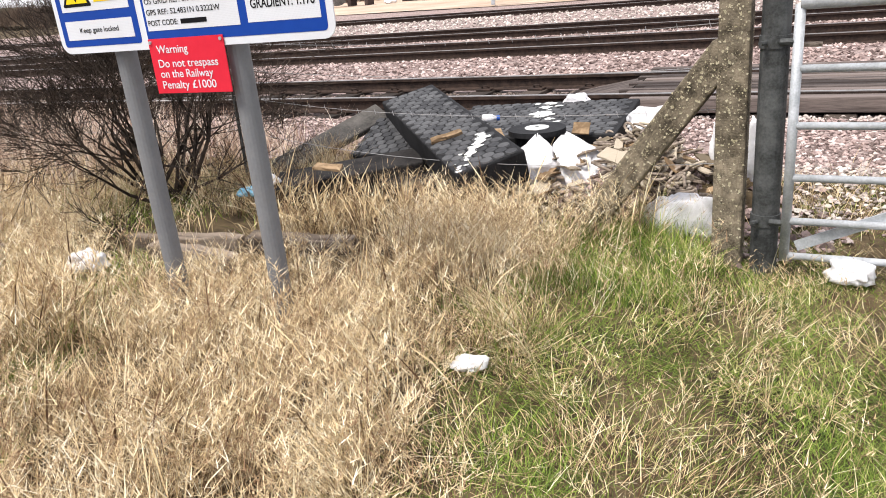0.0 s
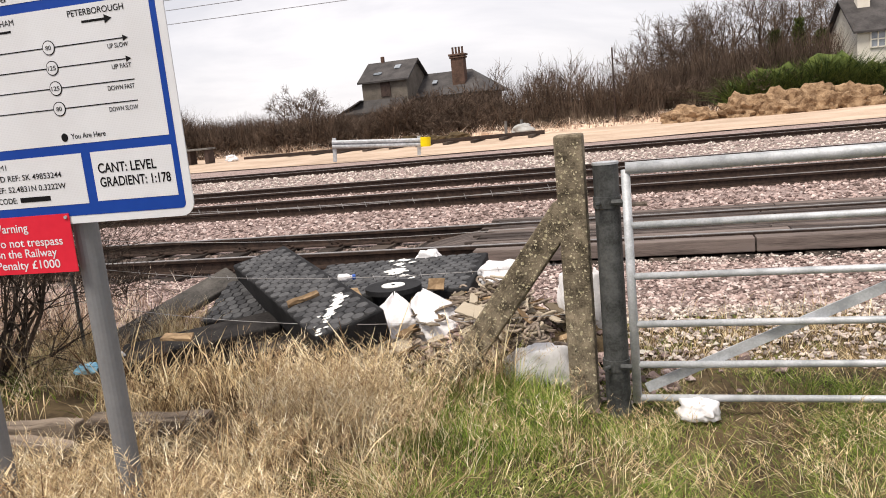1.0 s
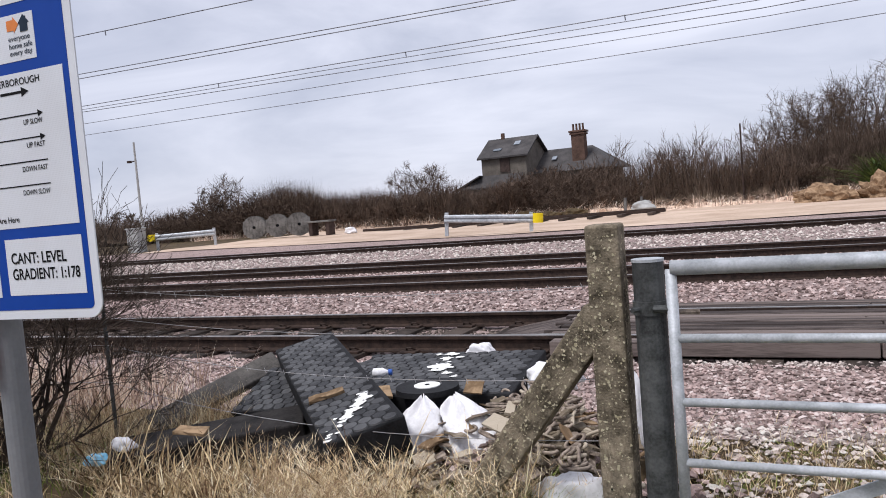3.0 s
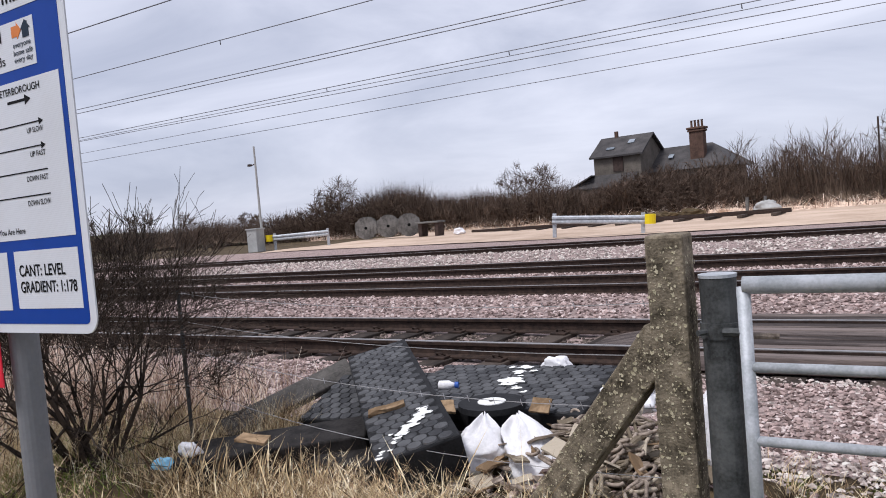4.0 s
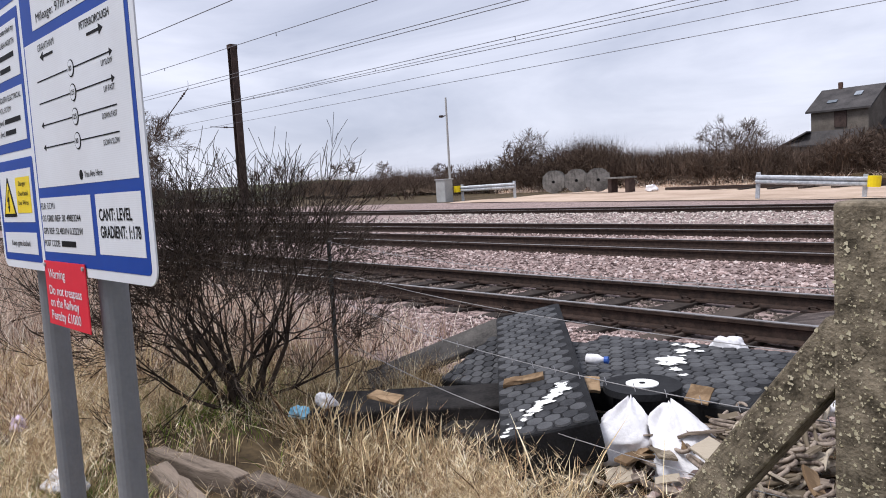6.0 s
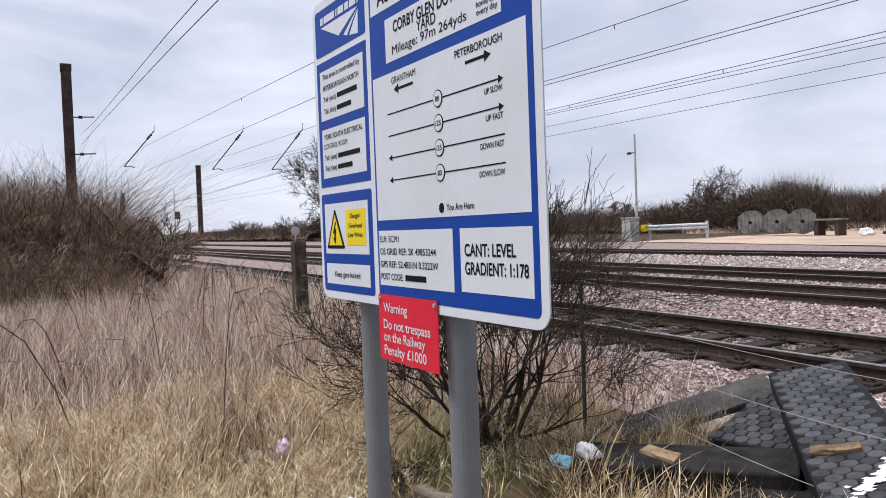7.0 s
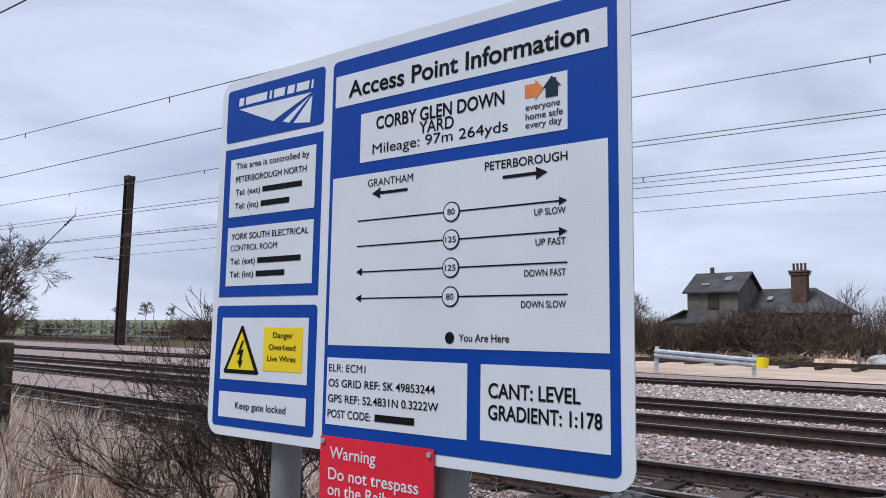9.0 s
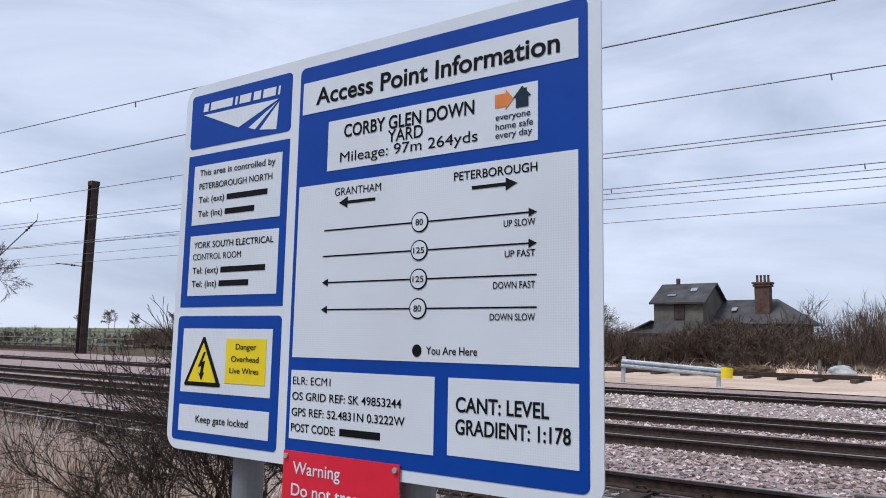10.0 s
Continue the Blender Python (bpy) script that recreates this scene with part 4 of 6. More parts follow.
draped_bag((-1.475, 3.86, 0.12), (0.110, 0.060, 0.24), 1.3, "crumpled white plastic sack hanging against the black drum", turn=32, lean=(0.05, 0.11))
draped_bag((-1.185, 3.93, 0.06), (0.165, 0.095, 0.29), 4.1, "torn white plastic sack slumped over the rubble", turn=18, lean=(-0.12, 0.14))
sack((-0.95, 4.50, 0.28), (0.15, 0.10, 0.075), 2.2, "white plastic sack lying on the chains", turn=10)
sack((-1.575, 5.0, 0.33), (0.085, 0.05, 0.05), 6.0, "scrap of white sacking behind the rubber panel")
sack((-0.60, 3.53, -0.04), (0.15, 0.06, 0.115), 7.7, "dirty white sack in the grass by the concrete post", turn=20)
sack((-0.50, 4.25, 0.10), (0.07, 0.05, 0.17), 5.2, "upright white plastic sheet behind the concrete post")
sack((-0.295, 3.75, 0.20), (0.055, 0.03, 0.16), 3.3, "white plastic sheet caught behind the gate post")
sack((0.125, 3.27, -0.08), (0.085, 0.06, 0.05), 8.8, "crumpled white plastic bag under the gate", turn=-20)
sack((-1.00, 1.95, 0.03), (0.055, 0.035, 0.024), 9.3, "crushed white carton lid in the grass", "carton_lid", turn=15, category="litter", group="litter")
sack((-3.21, 2.22, 0.06), (0.10, 0.07, 0.05), 2.9, "scrap of white sheet in the dry grass", "plastic_scrap", category="litter", group="litter")
sack((-3.10, 3.50, 0.14), (0.06, 0.04, 0.04), 3.9, "clear crumpled plastic bottle with white film", "plastic_scrap", category="litter", group="litter")
sack((-3.17, 3.38, 0.10), (0.06, 0.04, 0.03), 5.9, "pale blue crumpled plastic bag", "plastic_scrap", category="litter", group="litter", material=M_BLUEPLASTIC)
sack((-4.24, 2.27, 0.10), (0.05, 0.035, 0.04), 1.9, "scrap of lilac plastic film in the dry grass", "plastic_scrap", category="litter", group="litter", material=M_LILAC)
bottle = thing("milk_bottle", (-1.955, 4.37, 0.355), "empty translucent milk bottle with a blue cap, lying down", "bottle", turn=20)
b = bmesh.new()
tube(b, [(-0.05, 0, 0.03), (-0.045, 0, 0.03), (0.01, 0, 0.03), (0.032, 0, 0.03), (0.05, 0, 0.03)], [0.016, 0.027, 0.027, 0.015, 0.012], 14)
part("body", b, M_BAG, bottle, smooth=True)
b = bmesh.new()
tube(b, [(0.045, 0, 0.03), (0.065, 0, 0.03)], 0.018, 14)
part("cap", b, mat("blue_cap", (0.03, 0.09, 0.35), (0.05, 0.12, 0.42), 9, 0.4), bottle, "blue screw cap")


def splash(m, seed, cx, cy, w, l, label, n=9, slant=0.1):
    """Paint splashed on a panel's face: thin uneven patches."""
    rg = np.random.default_rng(seed)
    t = thing("paint_splash", (0, 0, 0), label, "paint splash", "paint splashes")
    t.matrix_world = m
    for k in range(n):
        q = (k / max(1, n - 1) - 0.5) * l
        r = w * (0.12 + 0.55 * rg.random() ** 1.7) * (1.25 - abs(q) / l)
        px, py = cx + rg.normal(0, w * 0.42) + q * slant, cy + q + rg.normal(0, 0.012)
        ph = rg.uniform(0, 6, 3)
        b = bmesh.new()
        b.faces.new([b.verts.new((px + r * (1 + 0.3 * math.sin(3 * a + ph[0]) + 0.22 * math.sin(7 * a + ph[1])) * math.cos(a), py + 0.8 * r * (1 + 0.3 * math.sin(2 * a + ph[2]) + 0.15 * math.sin(9 * a)) * math.sin(a), 0.0095 + 0.0005 * k)) for a in np.linspace(0, 2 * math.pi, 26, endpoint=False)])
        part("patch", b, M_PAINT, t)
    return t


splash(RAMP, 3, 0.215, 0.27, 0.058, 0.30, "dried white paint splashed over the tilted panel", 20, 0.75)
splash(RAMP, 5, 0.05, 0.05, 0.05, 0.06, "dried white paint on the panel's corner", 4)
splash(flat_panel.matrix_world, 8, 0.66, 0.46, 0.090, 0.46, "dried white paint splashed across the flat panel", 15, -0.35)


def board(at, size, rot, label, material, name="board", category="board", group="scrap boards", bend=0.0):
    b = bmesh.new()
    box(b, (0, 0, 0), size, bevel=min(size) * 0.15)
    bmesh.ops.subdivide_edges(b, edges=[e for e in b.edges if e.calc_length() > max(size) * 0.5], cuts=3)
    for v in b.verts:
        v.co += Vector((noise.noise(v.co * 20 + Vector(at)), noise.noise(v.co * 23), noise.noise(v.co * 17 + Vector((3, 1, 0))))) * min(0.012, max(size) * 0.05)
        v.co.z += bend * (v.co.x / max(size)) ** 2
    ob = part(name, b, material)
    ob.matrix_world = pose(*at, *rot)
    return tagged(ob, label, category, group)


q = RAMP @ Vector((0.13, 0.56, 0.02))
board(q, (0.20, 0.055, 0.022), (8, -10, 38), "rusty brown strip lying on the rubber panel", M_CARD, "metal_strip", "scrap metal")
board((-1.83, 4.12, 0.335), (0.13, 0.11, 0.02), (20, 5, 40), "wet brown cardboard piece", M_CARD, "cardboard", "cardboard")
board((-1.30, 4.20, 0.36), (0.10, 0.09, 0.012), (35, 5, 10), "wet brown cardboard piece", M_CARD, "cardboard", "cardboard")
board((-2.72, 3.62, 0.235), (0.17, 0.09, 0.02), (5, 8, 20), "wet brown cardboard piece on the dark slab", M_CARD, "cardboard", "cardboard")
board((-0.98, 3.72, 0.32), (0.15, 0.09, 0.012), (22, 12, -20), "olive board tipped on the heap", M_SCRAP)
rg = np.random.default_rng(21)
for i in range(190):
    x, y = rg.uniform(-1.75, -0.35), rg.uniform(3.55, 4.35)
    zz = 0.07 + 0.24 * math.exp(-((x + 1.05) / 0.55) ** 2) * smooth01(y, 3.55, 4.0) * rg.uniform(0.6, 1.05)
    board((x, y, float(zz)), (rg.uniform(0.05, 0.18), rg.uniform(0.025, 0.08), rg.uniform(0.006, 0.014)), (rg.uniform(-30, 35), rg.uniform(-25, 25), rg.uniform(0, 180)), rg.choice(["broken grey-brown board in the rubble", "splintered pale board in the rubble"]), (M_SCRAP, M_CARD, M_SCRAP, M_OLDWOOD, M_SCRAP, M_RUSTCHAIN)[i % 6], bend=rg.uniform(-0.04, 0.04))
# old chain and clips
for i in range(110):
    b = bmesh.new()
    L, R = rg.uniform(0.028, 0.05), 0.020
    pts = [(L * math.cos(a) + (0.02 if math.cos(a) > 0 else -0.02), R * math.sin(a), 0) for a in np.linspace(0, 2 * math.pi, 15)[rg.integers(0, 3):]]
    tube(b, pts, 0.0085, 6)
    ob = part("chain_link", b, M_RUSTCHAIN if i % 3 else M_SCRAP, smooth=True)
    x, y = rg.normal(-0.95, 0.12), rg.normal(4.08, 0.13)
    if i > 90:
        x, y = rg.normal(-0.66, 0.10), rg.normal(3.72, 0.08)
    ob.matrix_world = pose(x, y, float(np.clip(0.27 + 0.16 * (y - 3.8) - 0.30 * abs(x + 0.95), 0.1, 0.36)) + rg.uniform(-0.02, 0.03), rg.uniform(-32, 32), rg.uniform(-32, 32), rg.uniform(0, 360))
    tagged(ob, "rusty old steel rail clip in the heap", "rail clip", "rail clips")

# rubble mound under the heap
b = bmesh.new()
lumpy(b, (-1.35, 4.22, -0.06), (1.05, 0.50, 0.20), 0.25, 3.0, 4, 3.0)
tagged(part("rubble_mound", b, M_SOIL, smooth=True), "mound of ballast and dirt under the dumped things", "rubble", kind="stuff")


# loose stones
def stones(name, pts, size, material, label, seed):
    rg = np.random.default_rng(seed)
    base = np.array([(1, 0, 0), (-1, 0, 0), (0, 1, 0), (0, -1, 0), (0, 0, 1), (0, 0, -1), (0.62, 0.62, 0.5), (-0.62, 0.6, 0.45), (0.6, -0.62, 0.5), (-0.62, -0.6, 0.5)], float)
    tri = np.array([(4, 6, 7), (4, 7, 9), (4, 9, 8), (4, 8, 6), (0, 2, 6), (2, 7, 6), (2, 1, 7), (1, 9, 7), (1, 3, 9), (3, 8, 9), (3, 0, 8), (0, 6, 8)])
    n = len(pts)
    v = base[None] * rg.uniform(0.5, 1.35, (n, 10, 1))
    v = v * (size * rg.uniform(0.55, 1.4, n))[:, None, None] * np.stack([rg.uniform(0.8, 1.35, n), rg.uniform(0.65, 1.0, n), rg.uniform(0.6, 1.05, n)], 1)[:, None]
    a = rg.uniform(0, 2 * np.pi, n)
    c, s = np.cos(a)[:, None], np.sin(a)[:, None]
    x, y = v[..., 0] * c - v[..., 1] * s, v[..., 0] * s + v[..., 1] * c
    v = np.stack([x, y, v[..., 2]], -1) + pts[:, None]
    f = (np.arange(n)[:, None, None] * 10 + tri[None]).reshape(-1, 3)
    return tagged(bulk(name, v.reshape(-1, 3), f, material), label, "stones", kind="stuff")


rg = np.random.default_rng(31)


def spread_pts(n, x0, x1, y0, y1, zf, dz=0.0):
    x, y = rg.uniform(x0, x1, n), rg.uniform(y0, y1, n)
    return np.stack([x, y, zf(x, y) + dz], 1)


stones("ballast_stones", spread_pts(14000, -6.5, 4.5, 5.0, 7.1, ballast_z, 0.004), 0.019, M_STONE, "loose pinkish ballast stones beside the near track", 41)
stones("ballast_stones", spread_pts(14000, -2.2, 3.8, 3.9, 7.0, ground_z, 0.004), 0.0155, M_STONE_GREY, "grey-brown loose stones between gate and track", 42)
stones("ballast_stones", spread_pts(9000, -14, 5.5, 9.0, 12.0, ballast_z, 0.005), 0.030, M_STONE, "loose pinkish ballast stones between the tracks", 43)
stones("ballast_stones", spread_pts(5000, -16, 6, 13.8, 15.4, ballast_z, 0.006), 0.032, M_STONE, "loose pinkish ballast stones between the tracks", 44)
stones("ballast_stones", spread_pts(6500, -24, 8, 17.3, 23.1, ballast_z, 0.006), 0.040, M_STONE_GREY, "loose grey ballast stones between the tracks", 45)
stones("ballast_stones", spread_pts(9500, -15, 4.5, 7.35, 8.65, ballast_z, 0.002), 0.024, M_DIRTY, "dirty ballast stones between the near rails", 46)
xy = np.stack([rg.normal(-0.75, 0.45, 900), rg.normal(3.85, 0.22, 900)], 1)
stones("rubble_stones", np.column_stack([xy, ground_z(xy[:, 0], xy[:, 1]) + 0.20 * np.exp(-((xy[:, 0] + 1.0) / 0.5) ** 2) * smooth01(xy[:, 1], 3.5, 4.0)]), 0.026, M_STONE, "pinkish stones spilled among the rubbish", 47)

# timber baulks in the grass
for i, (x, y, l, w, a, dz) in enumerate(((-2.39, 2.86, 0.62, 0.095, 6, 0.035), (-3.10, 2.755, 0.70, 0.10, 10, 0.02), (-2.87, 2.58, 0.62, 0.09, -6, 0.03), (-4.9, 2.8, 0.9, 0.12, 4, 0.03), (-4.3, 2.25, 0.5, 0.10, 30, 0.02))):
    b = bmesh.new()
    box(b, (0, 0, 0), (l, w, 0.10), bevel=0.01)
    bmesh.ops.subdivide_edges(b, edges=[e for e in b.edges if e.calc_length() > l * 0.5], cuts=5)
    for v in b.verts:
        v.co += Vector((0, noise.noise(v.co * 7 + Vector((i, 0, 0))), noise.noise(v.co * 9 + Vector((0, i, 0))))) * 0.014
    ob = part("timber_baulk", b, M_OLDWOOD)
    ob.matrix_world = pose(x, y, dz - 0.005, 3 * (-1) ** i, 0, a)
    tagged(ob, "weathered grey timber baulk lying in the dry grass", "timber", "timber baulks")

# ---------------------------------------------------------------- plants near the camera
rg = np.random.default_rng(7)


def clumped(n, x0, x1, y0, y1, keep):
    """Points in tufts."""
    out = []
    while len(out) < n:
        cx, cy = rg.uniform(x0, x1), rg.uniform(y0, y1)
        k = rg.integers(10, 34)
        pts = np.stack([rg.normal(cx, 0.05, k), rg.normal(cy, 0.05, k)], 1)
        pr = keep(pts[:, 0], pts[:, 1])
        out += list(pts[rg.random(k) < pr])
    p = np.array(out[:n])
    return np.column_stack([p, ground_z(p[:, 0], p[:, 1]) - 0.012])


def greenness(x, y):
    """1 on the trodden green grass by the gate, 0 in the dry grass."""
    edge = -0.92 + 0.13 * np.sin(2.3 * y + 1) + 0.09 * np.sin(5.1 * y) + 0.05 * np.sin(9 * x + 4 * y)
    return smooth01(x, edge - 0.32, edge + 0.36) * (1 - 0.6 * smooth01(y, 3.3, 4.2))


def dry_keep(x, y):
    heap = (x > -3.4) & (x < -0.3) & (y > 3.50)
    front = (x > -3.4) & (x < -1.2) & (y > 2.95)
    near = (x > -3.6) & (x < -1.8) & (y > 2.05)
    wood = (x > -3.9) & (x < -1.85) & (y > 2.50) & (y < 3.28)
    return np.where(heap, 0.02, np.where(wood, 0.10, np.where(front, 0.30, np.where(near, 0.45, 1.0)))) * (1 - greenness(x, y)) * (1 - 0.85 * smooth01(y, 3.7, 4.6))


def green_keep(x, y):
    return greenness(x, y) * np.where((y > 3.55) & (x < -0.3), 0.1, 1.0) * (1 - 0.75 * smooth01(y, 3.5, 4.3))


def patches(x, y, scale, seed, low):
    """Thin and thick places in the sward."""
    n = np.array([noise.noise(Vector((a * scale, b * scale, seed))) for a, b in zip(np.atleast_1d(x), np.atleast_1d(y))])
    return low + (1 - low) * smooth01(n, -0.22, 0.12)


def tufts(count, x0, x1, y0, y1, keep, tall, per=(18, 46), size=0.045, spray=(0.15, 0.7), wide=(0.003, 0.0075), head=0.0, bend=(0.0, 0.8), levels=3, edge=0.62):
    """Tufts of blades that fan out from their middles, high and low ones in patches."""
    base, way, high = [], [], []
    while len(base) < count:
        c = np.array([rg.uniform(x0, x1), rg.uniform(y0, y1)])
        if rg.random() > float(keep(c[:1], c[1:])[0]):
            continue
        k = int(rg.integers(*per))
        off = rg.normal(0, size, (k, 2))
        patch = edge + 0.5 * noise.noise(Vector((c[0] * 1.9, c[1] * 1.9, 4.0))) + 0.25 * noise.noise(Vector((c[0] * 5, c[1] * 5, 1.0)))
        bias = 1.6 * noise.noise(Vector((c[0] * 1.3, c[1] * 1.3, 9.0))) + 0.6
        h = rg.uniform(*tall) * max(0.4, patch + 0.35) * (0.62 if c[1] > 2.4 and -3.8 < c[0] < -1.1 and c[1] < 3.28 else 1.0)
        base += list(c + off)
        way += list(np.where(rg.random(k) < 0.6, np.arctan2(off[:, 1], off[:, 0]), bias * np.pi + rg.normal(0, 0.5, k)))
        high += list(h * rg.uniform(0.45, 1.1, k))
    p, n = np.array(base), len(base)
    p = np.column_stack([p, ground_z(p[:, 0], p[:, 1]) - 0.012])
    return blades(p, np.array(high), rg.uniform(*spray, n), rg.uniform(*bend, n), rg.uniform(*wide, n), rg, levels, way=np.array(way), head=head)


far_keep = lambda x, y: dry_keep(x, y) * np.where(y < 2.4, 1.0, 0.8) * patches(x, y, 2.6, 5.0, 0.03)
s1 = tufts(58000, -6.2, 0.4, 0.4, 4.6, far_keep, (0.07, 0.25), per=(22, 60), size=0.030, spray=(0.05, 0.6), wide=(0.0019, 0.0042), bend=(0.0, 0.9))
s2 = tufts(3000, -6.0, 0.3, 0.4, 3.55, dry_keep, (0.26, 0.44), per=(4, 12), spray=(0.0, 0.3), wide=(0.0025, 0.004), head=0.9, bend=(0.0, 0.5))
s3 = tufts(20000, -6.0, 0.3, 0.4, 3.5, dry_keep, (0.04, 0.12), size=0.07, spray=(1.0, 2.2), wide=(0.003, 0.006), bend=(0.2, 1.0), levels=2)
s4 = tufts(1100, -3.1, -1.3, 3.08, 3.42, lambda x, y: np.ones_like(x), (0.24, 0.42), per=(6, 16), spray=(0.0, 0.4), wide=(0.0025, 0.0045), head=0.8)
s5 = tufts(8000, -9.0, -0.8, -6.0, 0.5, lambda x, y: np.ones_like(x), (0.12, 0.28), size=0.09, spray=(0.1, 0.7), wide=(0.006, 0.012))


def plumes(count, x0, x1, y0, y1, keep, tall, hairs=11):
    """Dead grass heads: upright stalks in loose groups with feathery tops."""
    base = []
    while len(base) < count:
        c = np.array([rg.uniform(x0, x1), rg.uniform(y0, y1)])
        if rg.random() > float(keep(c[:1], c[1:])[0]) * (0.35 + 1.1 * noise.noise(Vector((c[0] * 1.7, c[1] * 1.7, 2.0)))):
            continue
        base += list(c + rg.normal(0, 0.05, (int(rg.integers(3, 14)), 2)))
    p = np.array(base)
    n = len(p)
    p = np.column_stack([p, ground_z(p[:, 0], p[:, 1]) - 0.01])
    h = rg.uniform(*tall, n)
    lean, bend, way = rg.uniform(0.0, 0.35, n), rg.uniform(0.0, 0.7, n), rg.normal(0.6, 1.5, n)
    sets = [blades(p, h, lean, bend, np.full(n, 0.0022), rg, 3, way=way)]
    for k in range(hairs):
        f = rg.uniform(0.55, 1.0, n)
        q = p.copy()
        out = (lean * f + bend * f * f) * h
        q[:, 0] += np.cos(way) * out
        q[:, 1] += np.sin(way) * out
        q[:, 2] += h * f * (1 - 0.35 * bend * f)
        sets.append(blades(q, h * rg.uniform(0.06, 0.15, n), rg.uniform(0.2, 1.1, n), rg.uniform(0, 0.8, n), rg.uniform(0.002, 0.0042, n), rg, 1))
    return joined(sets)


s6 = plumes(15000, -6.0, 0.1, 0.4, 3.35, lambda x, y: dry_keep(x, y) * np.where((x > -3.4) & (x < -1.1) & (y > 2.4), 0.35, 1.0), (0.12, 0.36), hairs=14)
s7 = plumes(1300, -3.0, -0.7, 2.75, 3.45, lambda x, y: np.where((x < -1.85) & (y < 3.05), 0.0, 1.0), (0.18, 0.36))
v, f = joined([s6, s7])
tagged(bulk("dry_grass", v, f, M_PLUME), "bleached dead grass stalks with feathery heads", "dry grass", kind="stuff")
v, f = joined([s1, s2, s3, s4, s5])
tagged(bulk("dry_grass", v, f, M_STRAW), "pale straw-coloured dead grass in tangled tufts", "dry grass", kind="stuff")
g1 = tufts(110000, -1.6, 3.4, 0.3, 4.8, lambda x, y: green_keep(x, y) * patches(x, y, 1.9, 8.0, 0.10), (0.02, 0.062), per=(20, 60), size=0.052, spray=(0.2, 1.5), wide=(0.0018, 0.0038), bend=(0.0, 1.3), levels=2)
g4 = tufts(8000, -1.0, 7.0, -6.0, 0.5, lambda x, y: np.ones_like(x), (0.05, 0.12), size=0.09, spray=(0.2, 0.9), wide=(0.005, 0.010))
g5 = tufts(5000, 3.3, 7.0, 0.4, 3.6, lambda x, y: np.ones_like(x), (0.05, 0.12), size=0.09, spray=(0.2, 0.9), wide=(0.005, 0.010))
g2 = tufts(3500, -1.15, -0.42, 2.7, 3.62, lambda x, y: np.ones_like(x), (0.11, 0.22), per=(14, 30), spray=(0.1, 0.6), wide=(0.0025, 0.005))
g3 = tufts(15000, -5.5, -0.7, 0.4, 3.4, lambda x, y: (1 - greenness(x, y)) * (np.sin(2.1 * x + 1.3 * y) > 0.1) * np.where((y > 2.5) & (x < -1.2), 0.08, 1.0), (0.06, 0.15), size=0.06, spray=(0.2, 0.9), wide=(0.003, 0.006))
g6 = tufts(26000, -1.2, 3.0, 0.4, 3.6, green_keep, (0.045, 0.08), per=(10, 40), size=0.06, spray=(0.1, 1.0), wide=(0.0018, 0.0036), bend=(0.0, 1.0), levels=2, edge=0.95)
v, f = joined([g1, g2, g3, g4, g5, g6])
tagged(bulk("green_grass", v, f, M_GREEN), "bright green grass trodden by the gate", "grass", kind="stuff")
v, f = joined([tufts(34000, -1.8, 3.4, 0.3, 4.6, lambda x, y: 0.7 * greenness(x, y) * patches(x, y, 1.5, 3.0, 0.25), (0.03, 0.09), size=0.07, spray=(0.4, 1.8), wide=(0.0022, 0.0042)), plumes(1300, -1.4, 1.6, 0.5, 3.2, lambda x, y: 0.5 * greenness(x, y), (0.10, 0.24))])
tagged(bulk("dry_grass", v, f, M_STRAW), "thin dead stalks among the green grass", "dry grass", kind="stuff")
# tufts among the stones and round the slabs
sets = []
for cx, cy, sx, sy, k, hh in ((-3.12, 4.22, 0.11, 0.12, 420, 0.24), (-3.25, 4.12, 0.2, 0.06, 400, 0.2), (-3.6, 3.85, 0.5, 0.2, 900, 0.20), (0.7, 4.25, 0.8, 0.35, 1500, 0.15), (2.2, 4.6, 0.8, 0.5, 900, 0.14), (-3.6, 4.7, 0.5, 0.4, 900, 0.16), (-2.2, 3.36, 0.45, 0.07, 90, 0.34), (-1.45, 3.40, 0.4, 0.06, 120, 0.26)):
    p = np.stack([rg.normal(cx, sx, k), rg.normal(cy, sy, k)], 1)
    p = np.column_stack([p, ground_z(p[:, 0], p[:, 1]) - 0.01])
    if cx == -3.12:
        p[:, 2] += 0.10
    sets.append(blades(p, rg.uniform(0.4, 1.1, k) * hh, rg.uniform(0, 0.5, k), rg.uniform(0, 0.8, k), rg.uniform(0.002, 0.0045, k), rg))
v, f = joined(sets)
tagged(bulk("dry_grass", v, f, M_STRAW), "straw tufts among the slabs and stones", "dry grass", kind="stuff")

# tall reeds and brambles beyond the sign
def reed_keep(x, y):
    return smooth01(-x, 3.6, 5.2) * (1 - 0.8 * smooth01(y, 4.6, 6.2)) * np.where((np.abs(x + 4.1) < 0.8) & (np.abs(y - 3.4) < 0.7), 0.2, 1.0)


